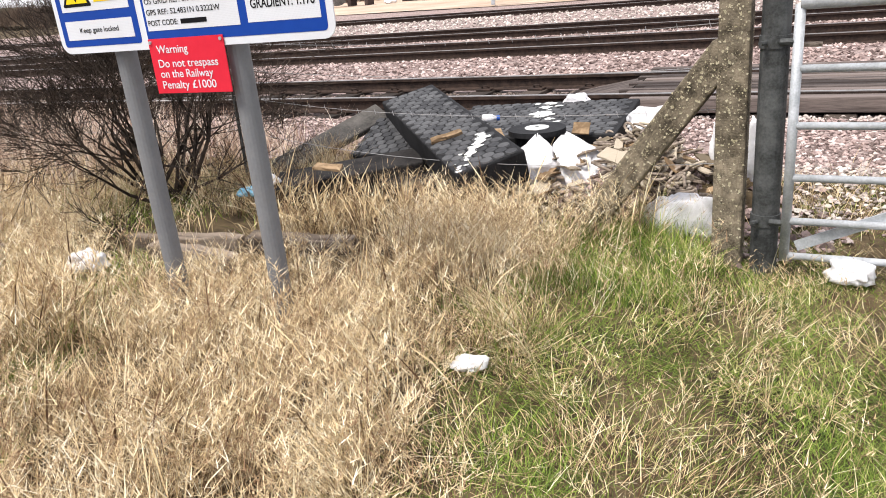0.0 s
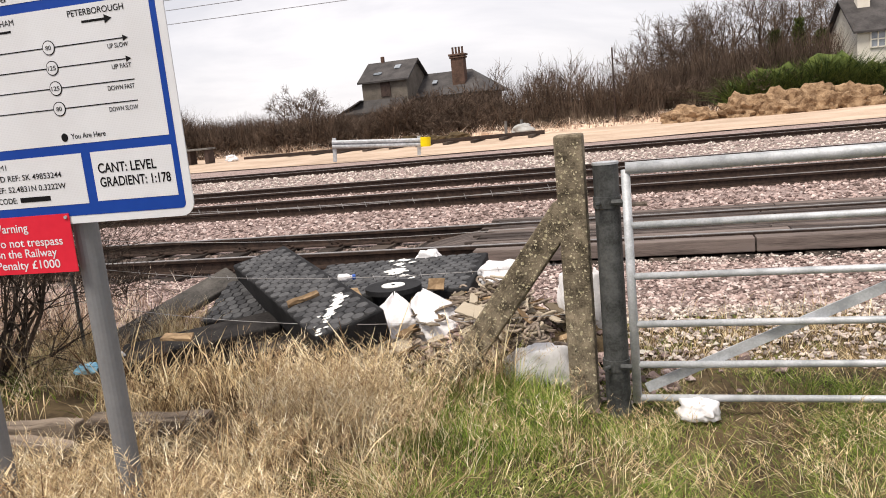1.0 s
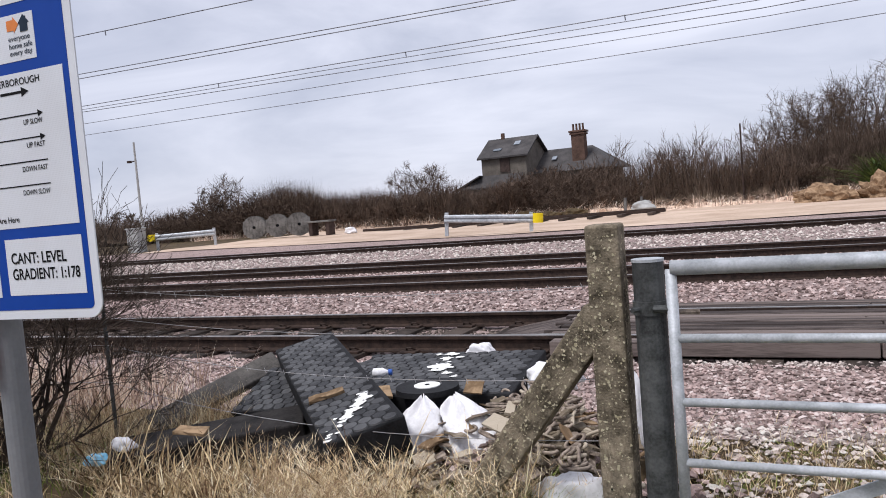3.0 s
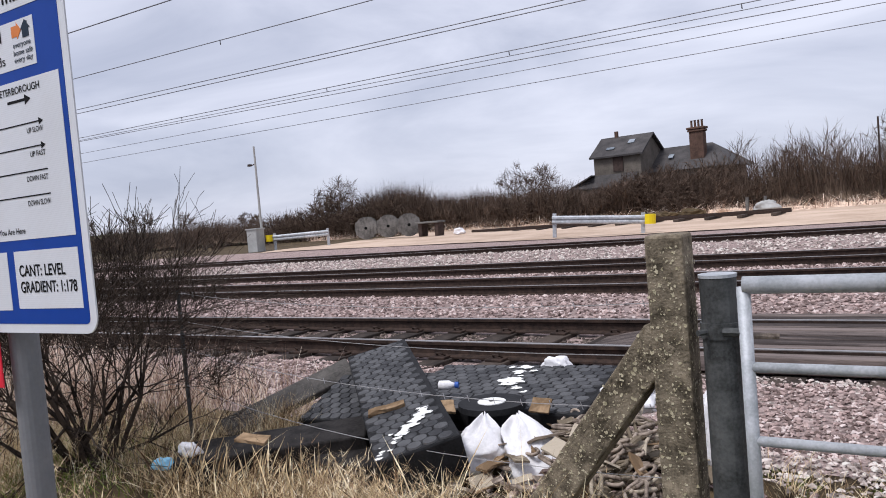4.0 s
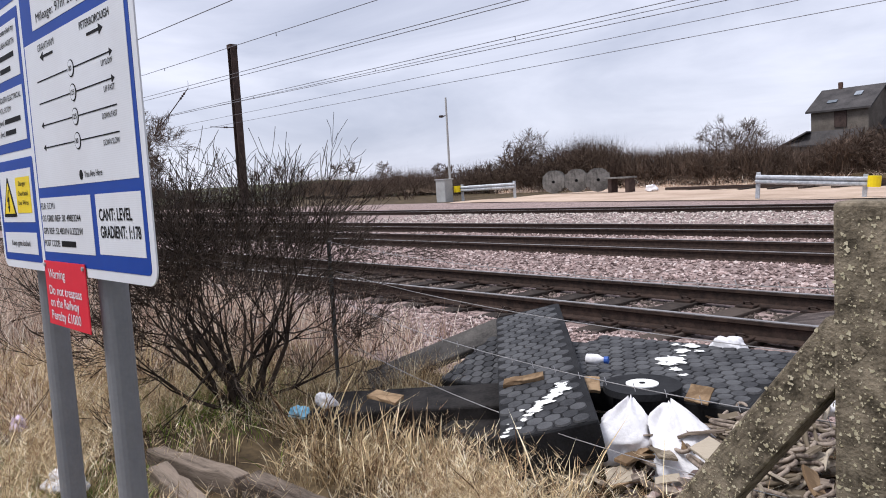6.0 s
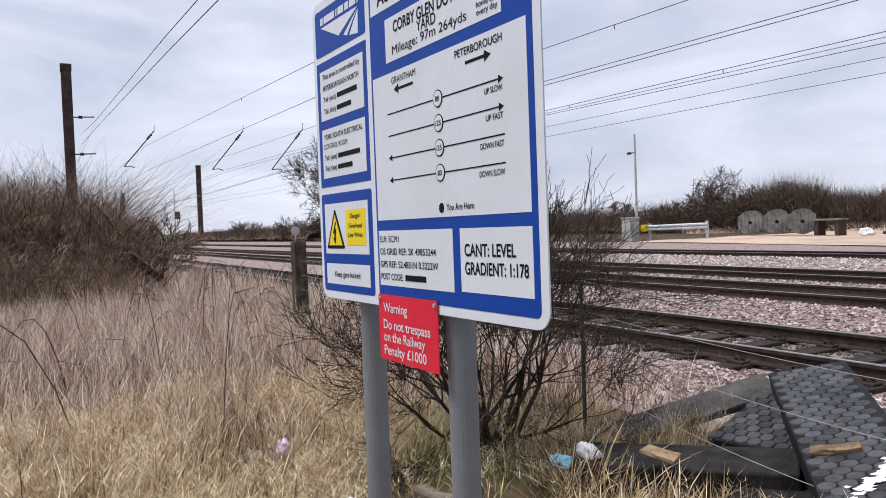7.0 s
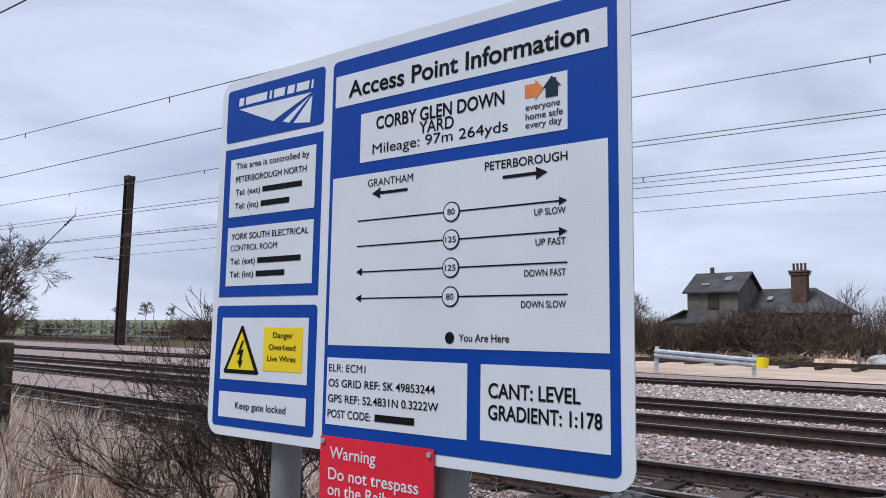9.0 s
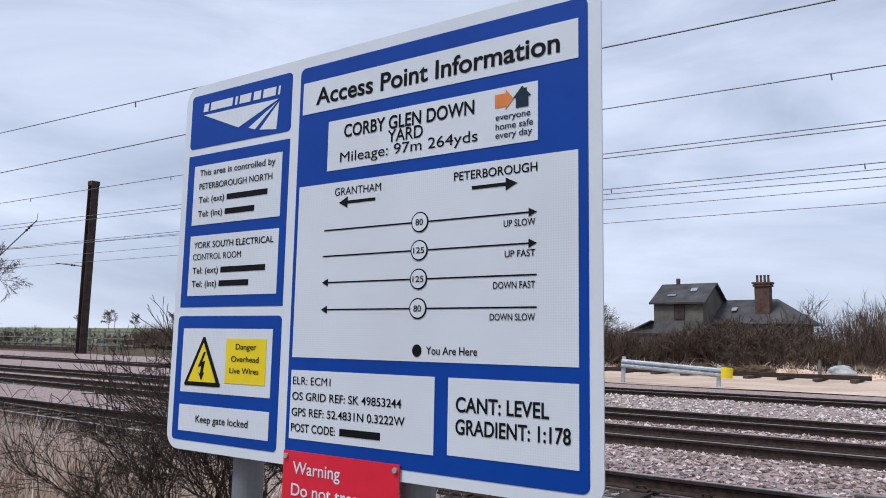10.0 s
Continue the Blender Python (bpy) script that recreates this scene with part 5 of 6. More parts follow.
p = clumped(46000, -15, -3.4, -0.5, 6.0, reed_keep)
n = len(p)
v, f = blades(p, rg.uniform(0.25, 0.62, n) * (0.75 + 0.35 * smooth01(-p[:, 0], 4, 8)), rg.uniform(0.0, 0.35, n), rg.uniform(0.0, 0.55, n), rg.uniform(0.004, 0.009, n), rg, 2)
tagged(bulk("tall_grass", v, f, M_REED), "tall dead brown grass beside the railway fence", "tall grass", kind="stuff")
p = clumped(12000, -45, -13, -2, 6.4, lambda x, y: np.ones_like(x))
n = len(p)
v, f = blades(p, rg.uniform(0.3, 0.9, n), rg.uniform(0.0, 0.35, n), rg.uniform(0.0, 0.55, n), rg.uniform(0.010, 0.02, n), rg, 2)
tagged(bulk("tall_grass", v, f, M_REED), "tall dead brown grass along the railway boundary", "tall grass", kind="stuff")

rg2 = np.random.default_rng(15)
segs = []
for k in range(46):
    x, y = rg2.uniform(-12, -4.6), rg2.uniform(1.2, 5.4)
    a, l, h = rg2.uniform(0, 2 * np.pi), rg2.uniform(0.5, 1.3), rg2.uniform(0.5, 1.05)
    pts = [np.array([x + math.cos(a) * l * t, y + math.sin(a) * l * t, h * 4 * t * (1 - t) * (1.25 - 0.5 * t)]) for t in np.linspace(0, 0.9, 8)]
    for i, (u, w) in enumerate(zip(pts, pts[1:])):
        segs.append((u, w, 0.004 * (1 - i * 0.1), 0.004 * (0.9 - i * 0.1)))
        if rg2.random() < 0.5:
            segs.append((w, w + rg2.normal(0, 0.12, 3), 0.003, 0.001))
v, f = branches(segs)
tagged(bulk("brambles", v, f, M_TWIG), "bare arching bramble stems in the tall grass", "brambles", kind="stuff")

# the bare bush by the sign
bush = thing("bush", (-3.86, 3.38, 0), "leafless dark thorny bush behind the sign", "bush")
rg2 = np.random.default_rng(5)
segs = []
for k in range(21):
    a = 2 * math.pi * k / 21 + rg2.uniform(-0.3, 0.3)
    out = rg2.uniform(0.25, 0.95)
    grow(rg2, (rg2.normal(0, 0.05), rg2.normal(0, 0.05), 0), (out * math.cos(a), out * math.sin(a), rg2.uniform(0.6, 1.2)), rg2.uniform(0.50, 0.70), rg2.uniform(0.012, 0.022), 4, 0.44, 0.075, (1, 4), 3, segs, 0.0016, (0.55, 0.8))
keep = [s for s in segs if s[1][2] > 0.02]
v, f = branches([s for s in keep if s[2] > 0.007], 6)
bulk("trunk", v, f, M_TWIG, bush)
v, f = branches([s for s in keep if s[2] <= 0.007], 3)
bulk("crown", v, f, M_TWIG, bush)
p = np.column_stack([rg.normal(-4.1, 0.4, 1600), rg.normal(3.3, 0.3, 1600), np.zeros(1600)])
v, f = blades(p, rg.uniform(0.05, 0.16, 1600), rg.uniform(0, 0.8, 1600), rg.uniform(0, 0.8, 1600), rg.uniform(0.003, 0.006, 1600), rg)
tagged(bulk("green_grass", v, f, M_GREEN), "green grass round the foot of the bush", "grass", kind="stuff")


# ---------------------------------------------------------------- the far side
def scrub(name, x0, x1, y0, y1, hf, n, label, material=M_SCRUB, mass=M_SCRUBMASS, w=0.03, seed=1, fill=0.62, category="scrub", lean=0.35, ragged=(0.45, 1.08)):
    """A thicket: a dark uneven core with many bare twigs standing out of it."""
    rg = np.random.default_rng(seed)
    t = thing(name, ((x0 + x1) / 2, (y0 + y1) / 2, float(ground_z((x0 + x1) / 2, (y0 + y1) / 2)) if y0 > 20 else 0), label, category)
    ox, oy = (x0 + x1) / 2, (y0 + y1) / 2
    xs = np.linspace(x0, x1, max(8, int((x1 - x0) * 2.0)))
    ys = np.linspace(y0, y1, 9)
    gx, gy = np.meshgrid(xs, ys)
    prof = np.sin(np.linspace(0.02, 0.98, 9) * np.pi)[:, None] ** 0.45
    hh = hf(gx) * fill * prof * (0.75 + 0.5 * rg.random(gx.shape))
    v = np.stack([gx - ox, gy - oy + rg.normal(0, 0.12, gx.shape), hh - 0.1], -1).reshape(-1, 3)
    nx = len(xs)
    i, j = np.meshgrid(np.arange(nx - 1), np.arange(8))
    a = (j * nx + i).ravel()
    bulk("core", v, np.stack([a, a + 1, a + nx + 1, a + nx], 1), mass, t)
    px = rg.uniform(x0, x1, n)
    py = y0 + (y1 - y0) * rg.beta(1.1, 1.6, n)
    h = hf(px) * rg.uniform(*ragged, n)
    start = rg.uniform(0.0, 0.45, n) * h
    p = np.stack([px - ox, py - oy, start], 1)
    b1 = blades(p, h - start, rg.uniform(0, lean, n), rg.uniform(-0.1, lean * 1.2, n), rg.uniform(0.5, 1.5, n) * w, rg, 2)
    m = n // 2
    p2 = np.stack([rg.uniform(x0, x1, m) - ox, y0 + (y1 - y0) * rg.beta(1.0, 2.5, m) - oy, np.zeros(m)], 1)
    p2[:, 2] = hf(p2[:, 0] + ox) * rg.uniform(0.05, 0.8, m)
    b2 = blades(p2, rg.uniform(0.25, 0.6, m), rg.uniform(0.2, 1.5, m), rg.uniform(0, 1.0, m), rg.uniform(0.5, 1.3, m) * w * 0.8, rg, 2)
    v, f = joined([b1, b2])
    bulk("crown", v, f, material, t)
    return t


def wob(x, a, b, s):
    return a + b * (0.5 * np.sin(x * 0.43 + s) + 0.3 * np.sin(x * 1.1 + 2 * s) + 0.25 * np.sin(x * 2.7 + s))


scrub("scrub", -75, -33, 46, 51, lambda x: wob(x, 2.4, 0.5, 1), 15000, "brown leafless thicket along the yard's edge", seed=51, ragged=(0.4, 1.2))
scrub("scrub", -36.2, -29.4, 44, 48, lambda x: 1.6 + 2.3 * np.sqrt(np.clip(1 - ((x + 32.7) / 3.5) ** 2, 0, 1)) + 0.15 * np.sin(3 * x), 9000, "dark rounded leafless thicket behind the cable reels", seed=61, fill=0.6, w=0.022, ragged=(0.4, 1.1))
scrub("scrub", -30, -19, 44, 49, lambda x: wob(x, 2.5, 0.35, 2), 12000, "brown leafless thicket along the yard's edge", seed=52, ragged=(0.4, 1.2))
scrub("scrub", -20.3, -8.3, 45, 50, lambda x: wob(x, 2.1, 0.4, 3) + 0.9 * np.exp(-((x + 13.0) / 2.8) ** 2), 14000, "brown bramble thicket before the old house", seed=53)
scrub("scrub", -9.5, 1.0, 46, 52, lambda x: wob(x, 2.9, 0.6, 4), 5500, "stand of thin bare saplings", seed=54, lean=0.3, fill=0.55, w=0.026, ragged=(0.4, 1.32))
scrub("scrub", -0.5, 11, 49, 56, lambda x: wob(x, 4.2, 0.5, 5) + 0.05 * x, 13000, "bare thicket below the tall trees", seed=55, fill=0.6, w=0.035)
scrub("dead_grass_bank", -40, 20, 43.2, 45.5, lambda x: wob(x, 0.55, 0.2, 6), 6000, "bank of pale dead grass at the yard's edge", material=M_REED, mass=M_REED, seed=56, category="grass bank")
scrub("scrub", -30, -18.5, -0.8, 3.8, lambda x: np.clip(3.9 - 0.07 * (x + 30), 1.8, 4.0) + 0.3 * np.sin(x * 2.1) + 0.25 * np.sin(x * 4.7), 17000, "dense bramble hedge by the near track", material=M_BRAMBLE, mass=M_BRAMBLE, seed=57, w=0.016, fill=0.5, lean=1.1, ragged=(0.3, 1.15))
scrub("scrub", -19.5, -13.5, 0.3, 3.0, lambda x: np.clip(1.7 - 0.16 * (x + 19.5), 0.7, 1.8) + 0.15 * np.sin(x * 3.1), 9000, "low bramble thicket by the near track", material=M_BRAMBLE, mass=M_BRAMBLE, seed=58, w=0.009, fill=0.45, lean=1.1, ragged=(0.3, 1.15))
scrub("scrub", -180, -90, 31.5, 36, lambda x: wob(x * 0.4, 2.2, 0.6, 7), 5000, "brown scrub along the far boundary", seed=59, w=0.07)
scrub("evergreen_hedge", 4.6, 19, 45.6, 48.5, lambda x: wob(x * 1.5, 2.5, 0.7, 8), 14000, "dark green laurel hedge behind the spoil heaps", material=M_EVERGREEN, mass=M_EVERGREEN, seed=60, w=0.10, fill=0.86, category="hedge", lean=1.0)


def tree(at, h, seed, label, spread=0.55, depth=4, up=0.05, r=None, material=M_SCRUB, minr=0.012, kids=(1, 3)):
    rg = np.random.default_rng(seed)
    t = thing("tree", at, label, "tree", "bare trees")
    segs = []
    r = r or h * 0.02
    p, d = np.zeros(3), np.array([rg.normal(0, 0.05), rg.normal(0, 0.05), 1.0])
    for k in range(5):
        q = p + d * h * 0.13
        segs.append((p, q, r * (1 - 0.13 * k), r * (0.87 - 0.13 * k)))
        p = q
        if k >= 1:
            for _ in range(3):
                a = rg.uniform(0, 2 * np.pi)
                grow(rg, p, (math.cos(a) * 0.8, math.sin(a) * 0.8, rg.uniform(0.5, 1.1)), h * rg.uniform(0.22, 0.34), r * 0.45, depth - 1, spread, up, kids, 3, segs, minr, (0.55, 0.8), True)
    grow(rg, p, (0, 0, 1), h * 0.3, r * 0.4, depth - 1, spread, up, kids, 3, segs, minr, (0.55, 0.8), True)
    cut = max(r * 0.28, minr * 1.01)
    v, f = branches([s for s in segs if s[2] > cut and s[3] > 0], 5)
    bulk("trunk", v, f, material, t)
    v, f = branches([s for s in segs if s[2] <= cut or s[3] == 0], 3)
    bulk("crown", v, f, material, t)
    return t


for i, (x, y, h) in enumerate(((-0.2, 54, 5.6), (0.7, 55.5, 6.9), (1.4, 53, 6.6), (2.2, 55, 7.4), (3.1, 53.5, 7.3), (3.9, 55.5, 7.8), (4.8, 53, 7.6), (5.6, 55, 8.0), (6.6, 53, 7.9), (7.4, 55, 8.4), (8.6, 54, 7.5), (9.8, 55, 7.8), (11.2, 57, 7.8), (12.5, 58, 8.2), (14.2, 58, 8.2), (16, 58, 8.4), (18, 56, 8.3), (20, 57, 8.2))):
    tree((x, y, 0.1), h * 0.77, 100 + i, "tall bare tree with a fine twiggy crown", kids=(1, 4), minr=0.007)
for i, (x, y, h) in enumerate(((-23.6, 47, 4.3), (-22.3, 47.5, 4.2), (-21.4, 47.2, 3.8), (-39.4, 45.5, 4.9), (-38.5, 45.8, 4.7))):
    tree((x, y, 0.25), h * 0.82, 140 + i, "small bare thorn tree above the thicket", depth=4, minr=0.007, kids=(1, 4))
rgx = np.random.default_rng(90)
for i in range(18):
    tree((rgx.uniform(-9.5, 0.0), rgx.uniform(46.5, 50.5), 0.1), rgx.uniform(2.9, 4.0), 210 + i, "slender bare sapling at the yard's edge", spread=0.32, depth=3, up=0.16, r=0.035, minr=0.008, kids=(1, 3))
tree((-82, 32, 0.2), 8.9, 163, "large bare tree beside the far track", depth=5, minr=0.016, kids=(1, 4), spread=0.5, up=0.05)
tree((-91, 36, 0.2), 6.5, 162, "bare tree with ivy beside the far track", depth=4, minr=0.03)
for i, (x, y, h) in enumerate(((-395, 230, 9), (-372, 232, 7), (-340, 235, 8), (-330, 236, 9), (-300, 236, 10), (-262, 238, 9), (-255, 238, 8), (-420, 228, 8))):
    tree((x, y, float(ground_z(x, y))), h, 170 + i, "distant bare field tree on the skyline", depth=4, minr=0.07)
for i, (x, h) in enumerate(((7.8, 4.6), (9.2, 5.2), (10.4, 4.4))):
    t = thing("ivy_tree", (x, 51.5, 0), "ivy-clad dark green tree trunk", "tree", "ivy trees")
    rgx = np.random.default_rng(200 + i)
    n = 2600
    z = rgx.uniform(0.2, 1.0, n) * h
    rr = 0.5 * (1.15 - z / h) * rgx.uniform(0.3, 1.1, n) + 0.1
    a = rgx.uniform(0, 2 * np.pi, n)
    p = np.stack([rr * np.cos(a), rr * np.sin(a), z], 1)
    v, f = blades(p, rgx.uniform(0.15, 0.3, n), rgx.uniform(0.3, 1.4, n), rgx.uniform(0, 0.6, n), rgx.uniform(0.06, 0.13, n), rgx, 2)
    bulk("ivy", v, f, M_EVERGREEN, t)
    b = bmesh.new()
    tube(b, [(0, 0, 0), (0.1, 0, h * 0.6), (0.05, 0.1, h * 1.2)], [0.16, 0.12, 0.04], 8)
    part("trunk", b, M_SCRUB, t)

# single bushes, from four patterns
BUSHES = []
for k in range(4):
    rgx = np.random.default_rng(400 + k)
    t = thing("bush", (0, 0, -20), "leafless brown thorn bush at the yard's edge", "bush", "bushes at the yard's edge")
    segs = []
    for j in range(9):
        a = rgx.uniform(0, 2 * np.pi)
        out = rgx.uniform(0.15, 0.95)
        grow(rgx, (rgx.normal(0, 0.16), rgx.normal(0, 0.16), 0), (out * math.cos(a), out * math.sin(a), rgx.uniform(0.7, 1.2)), rgx.uniform(0.34, 0.44), rgx.uniform(0.010, 0.016), 3, 0.55, 0.06, (1, 4), 3, segs, 0.0036, (0.5, 0.75), True)
    v, f = branches(segs, 3)
    bulk("crown", v, f, M_SCRUB, t)
    BUSHES.append(t)
rgx = np.random.default_rng(77)
SPOTS = [(-39.8, 45, 4.6), (-46, 46, 3.2), (-43, 44.5, 3.0), (-34.5, 45, 3.9), (-33.2, 44.2, 3.6), (-32.0, 45, 4.0), (-30.6, 44.6, 3.2), (-36.5, 44.5, 2.8), (-15.0, 46.5, 2.9), (-13.6, 46.2, 3.6), (-12.4, 46.0, 3.5), (-11.2, 46.4, 3.1), (-16.2, 46, 2.3), (-17.5, 45.6, 2.0), (-9.8, 46.5, 3.2), (-14.4, 49.5, 3.9), (-13.2, 49.8, 4.2), (-12.0, 49.6, 4.0), (-39.2, 45.5, 4.3), (-10.8, 49.4, 3.7)]
for j in range(16):
    SPOTS.append((rgx.uniform(-75, -42), rgx.uniform(34.5, 44), rgx.uniform(1.6, 2.7)))
for j in range(22):
    SPOTS.append((rgx.uniform(-30, -8), rgx.uniform(44, 46.5), rgx.uniform(1.6, 2.5)))
for j in range(8):
    SPOTS.append((rgx.uniform(-15.5, -9.5), rgx.uniform(45.5, 47), rgx.uniform(2.9, 3.7)))
for j in range(12):
    SPOTS.append((rgx.uniform(-56, -34), rgx.uniform(44, 47), rgx.uniform(2.2, 3.1)))
for j in range(12):
    SPOTS.append((rgx.uniform(-8, 8), rgx.uniform(46, 49), rgx.uniform(2.3, 3.6)))
for j in range(10):
    SPOTS.append((rgx.uniform(-170, -95), rgx.uniform(31.5, 38), rgx.uniform(2.2, 4.5)))
for j, (x, y, h) in enumerate(SPOTS):
    w = h * rgx.uniform(0.9, 1.3)
    copy_thing(BUSHES[j % 4], pose(x + 0.014 * y, y, float(ground_z(x, y)), 0, 0, rgx.uniform(0, 360)) @ Matrix.Diagonal((w, w, h, 1)))
NEAR = []
for t in BUSHES[:2]:
    c = copy_thing(t, pose(0, 0, -20))
    c.children[0].data = c.children[0].data.copy()
    c.children[0].data.materials[0] = M_BRAMBLE
    NEAR.append(c)
for j in range(26):
    x = rgx.uniform(-30, -13.5)
    h = (2.4 if x < -18 else 1.5) * rgx.uniform(0.8, 1.15)
    c = copy_thing(NEAR[j % 2] if j % 3 else BUSHES[j % 4], pose(x, rgx.uniform(0.3, 3.7 if x < -18 else 2.6), 0, 0, 0, rgx.uniform(0, 360)) @ Matrix.Diagonal((h * 1.1, h * 1.1, h, 1)))
    tagged(c, "tangled leafless thorn bush by the near track", "bush", "bushes by the near track")
for x, y, h in ((-93, 36, 4.6), (-97, 36.5, 4.0), (-90, 35, 3.6), (-86, 34, 2.8), (-76, 34, 2.6)):
    for q in range(2):
        copy_thing(BUSHES[q], pose(x + q, y, 0, 0, 0, 77 * q) @ Matrix.Diagonal((h * 1.3, h * 1.3, h, 1)))
for t in BUSHES + NEAR:
    for c in list(t.children):
        bpy.data.objects.remove(c)
    bpy.data.objects.remove(t)

# the old house
house = thing("old_house", (-16.78, 52, 0.10), "dark derelict house with slate roofs and a tall brick chimney", "house", turn=-4)


def gable_roof(bm, x0, x1, y0, y1, ze, zr, o=0.25, th=0.12):
    ym = (y0 + y1) / 2
    for ya, sgn in ((y0 - o, 1), (y1 + o, -1)):
        k = (zr - ze) / (ym - y0)
        zl = ze - o * k
        vs = [(x0 - o, ya, zl), (x1 + o, ya, zl), (x1 + o, ym, zr), (x0 - o, ym, zr)]
        lo = [bm.verts.new(v) for v in vs]
        hi = [bm.verts.new((v[0], v[1], v[2] + th)) for v in vs]
        bm.faces.new(lo[::-1]), bm.faces.new(hi)
        for i in range(4):
            j = (i + 1) % 4
            bm.faces.new((lo[i], lo[j], hi[j], hi[i]))
    bmesh.ops.recalc_face_normals(bm, faces=bm.faces)
    return bm


def gable_walls(bm, x0, x1, y0, y1, ze, zr):
    ym = (y0 + y1) / 2
    a = [bm.verts.new((x0, y, z)) for y, z in ((y0, 0), (y1, 0), (y1, ze), (ym, zr - 0.03), (y0, ze))]
    c = [bm.verts.new((x1, y, z)) for y, z in ((y0, 0), (y1, 0), (y1, ze), (ym, zr - 0.03), (y0, ze))]
    bm.faces.new(a), bm.faces.new(c[::-1])
    for i in range(5):
        j = (i + 1) % 5
        bm.faces.new((a[j], a[i], c[i], c[j]))
    bmesh.ops.recalc_face_normals(bm, faces=bm.faces)
    return bm


part("wall", gable_walls(bmesh.new(), -3.0, 0.5, 0, 4.2, 4.40, 5.72), M_WALL, house)
mroof = part("roof", gable_roof(bmesh.new(), -3.0, 0.5, 0, 4.2, 4.42, 5.72), M_SLATE, house, "dark slate gable roof")
b = bmesh.new()
box(b, (3.2, 4.0, 1.5), (5.0, 5.0, 3.0))
part("wall", b, M_WALL, house)
b = bmesh.new()
lo = [b.verts.new(v) for v in ((0.4, 1.2, 2.95), (6.4, 1.2, 2.95), (6.4, 6.8, 2.95), (0.4, 6.8, 2.95))]
ri = [b.verts.new(v) for v in ((0.4, 4.0, 4.72), (4.2, 4.0, 4.72))]
b.faces.new((lo[0], lo[1], ri[1], ri[0])), b.faces.new((lo[1], lo[2], ri[1])), b.faces.new((lo[2], lo[3], ri[0], ri[1])), b.faces.new((lo[3], lo[0], ri[0])), b.faces.new(lo[::-1])
bmesh.ops.recalc_face_normals(b, faces=b.faces)
broof = part("roof", b, M_SLATE, house, "dark slate hipped rear roof")
b = bmesh.new()
vs = [(-5.0, -0.6, 2.15), (0.2, -0.6, 2.15), (0.2, 0.0, 3.0), (-3.2, 0.0, 3.0)]
lo = [b.verts.new(v) for v in vs]
hi = [b.verts.new((v[0], v[1], v[2] + 0.1)) for v in vs]
b.faces.new(lo[::-1]), b.faces.new(hi)
for i in range(4):
    b.faces.new((lo[i], lo[(i + 1) % 4], hi[(i + 1) % 4], hi[i]))
part("lean_to_roof", b, M_SLATE, house, "low slate lean-to roof")
b = bmesh.new()
box(b, (-2.3, -0.2, 1.08), (4.9, 0.5, 2.14))
part("lean_to_wall", b, M_WALL, house)
b = bmesh.new()
vs = [(-5.0, -0.6, 2.15), (-3.0, -0.6, 3.05), (-3.0, 3.0, 3.05), (-5.0, 3.0, 2.15)]
lo = [b.verts.new(v) for v in vs]
hi = [b.verts.new((v[0], v[1], v[2] + 0.1)) for v in vs]
b.faces.new(lo[::-1]), b.faces.new(hi)
for i in range(4):
    b.faces.new((lo[i], lo[(i + 1) % 4], hi[(i + 1) % 4], hi[i]))
part("side_roof", b, M_SLATE, house, "low slate side roof")
b = bmesh.new()
box(b, (-3.9, 1.2, 1.05), (2.0, 3.4, 2.1))
part("side_wall", b, M_WALL, house)
ch = bmesh.new()
box(ch, (3.65, 2.6, 4.6), (0.95, 0.7, 2.2), bevel=0.02)
box(ch, (3.65, 2.6, 5.55), (1.12, 0.86, 0.14), bevel=0.02)
box(ch, (3.65, 2.6, 5.72), (1.22, 0.95, 0.14), bevel=0.02)
chim = part("chimney", ch, M_BRICK, house, "tall brick chimney stack with a corbelled top")
for i in range(4):
    b = bmesh.new()
    tube(b, [(3.29 + 0.24 * i, 2.6, 5.75), (3.29 + 0.24 * i, 2.6, 6.15), (3.29 + 0.24 * i, 2.6, 6.28)], [0.085, 0.075, 0.09], 8)
    part("chimney_pot", b, M_BRICK, chim)
b = bmesh.new()
box(b, (-2.05, 2.1, 5.95), (0.22, 0.22, 0.55))
part("flue", b, M_BRICK, house)
for x, yy, z, w, h2, par, tilt in ((-0.55, 1.2, 5.33, 0.45, 0.5, mroof, 32), (-1.9, 0.55, 4.93, 0.6, 0.3, mroof, 32), (1.7, 2.6, 4.0, 0.35, 0.45, broof, 33)):
    b = bmesh.new()
    box(b, (0, 0, 0), (w, h2, 0.05), m=pose(x, yy, z, tilt, 0, 0))
    part("skylight", b, M_GLASS, par, "pale roof window")
for x, z, w, h2 in ((-1.15, 3.75, 0.75, 1.0),):
    b = bmesh.new()
    box(b, (x, -0.03, z), (w, 0.08, h2))
    wf = part("window", b, M_MAST, house, "dark boarded window")
b = bmesh.new()
box(b, (0.24, 1.6, 3.8), (0.08, 0.8, 1.1))
part("window", b, M_MAST, house, "dark boarded window")

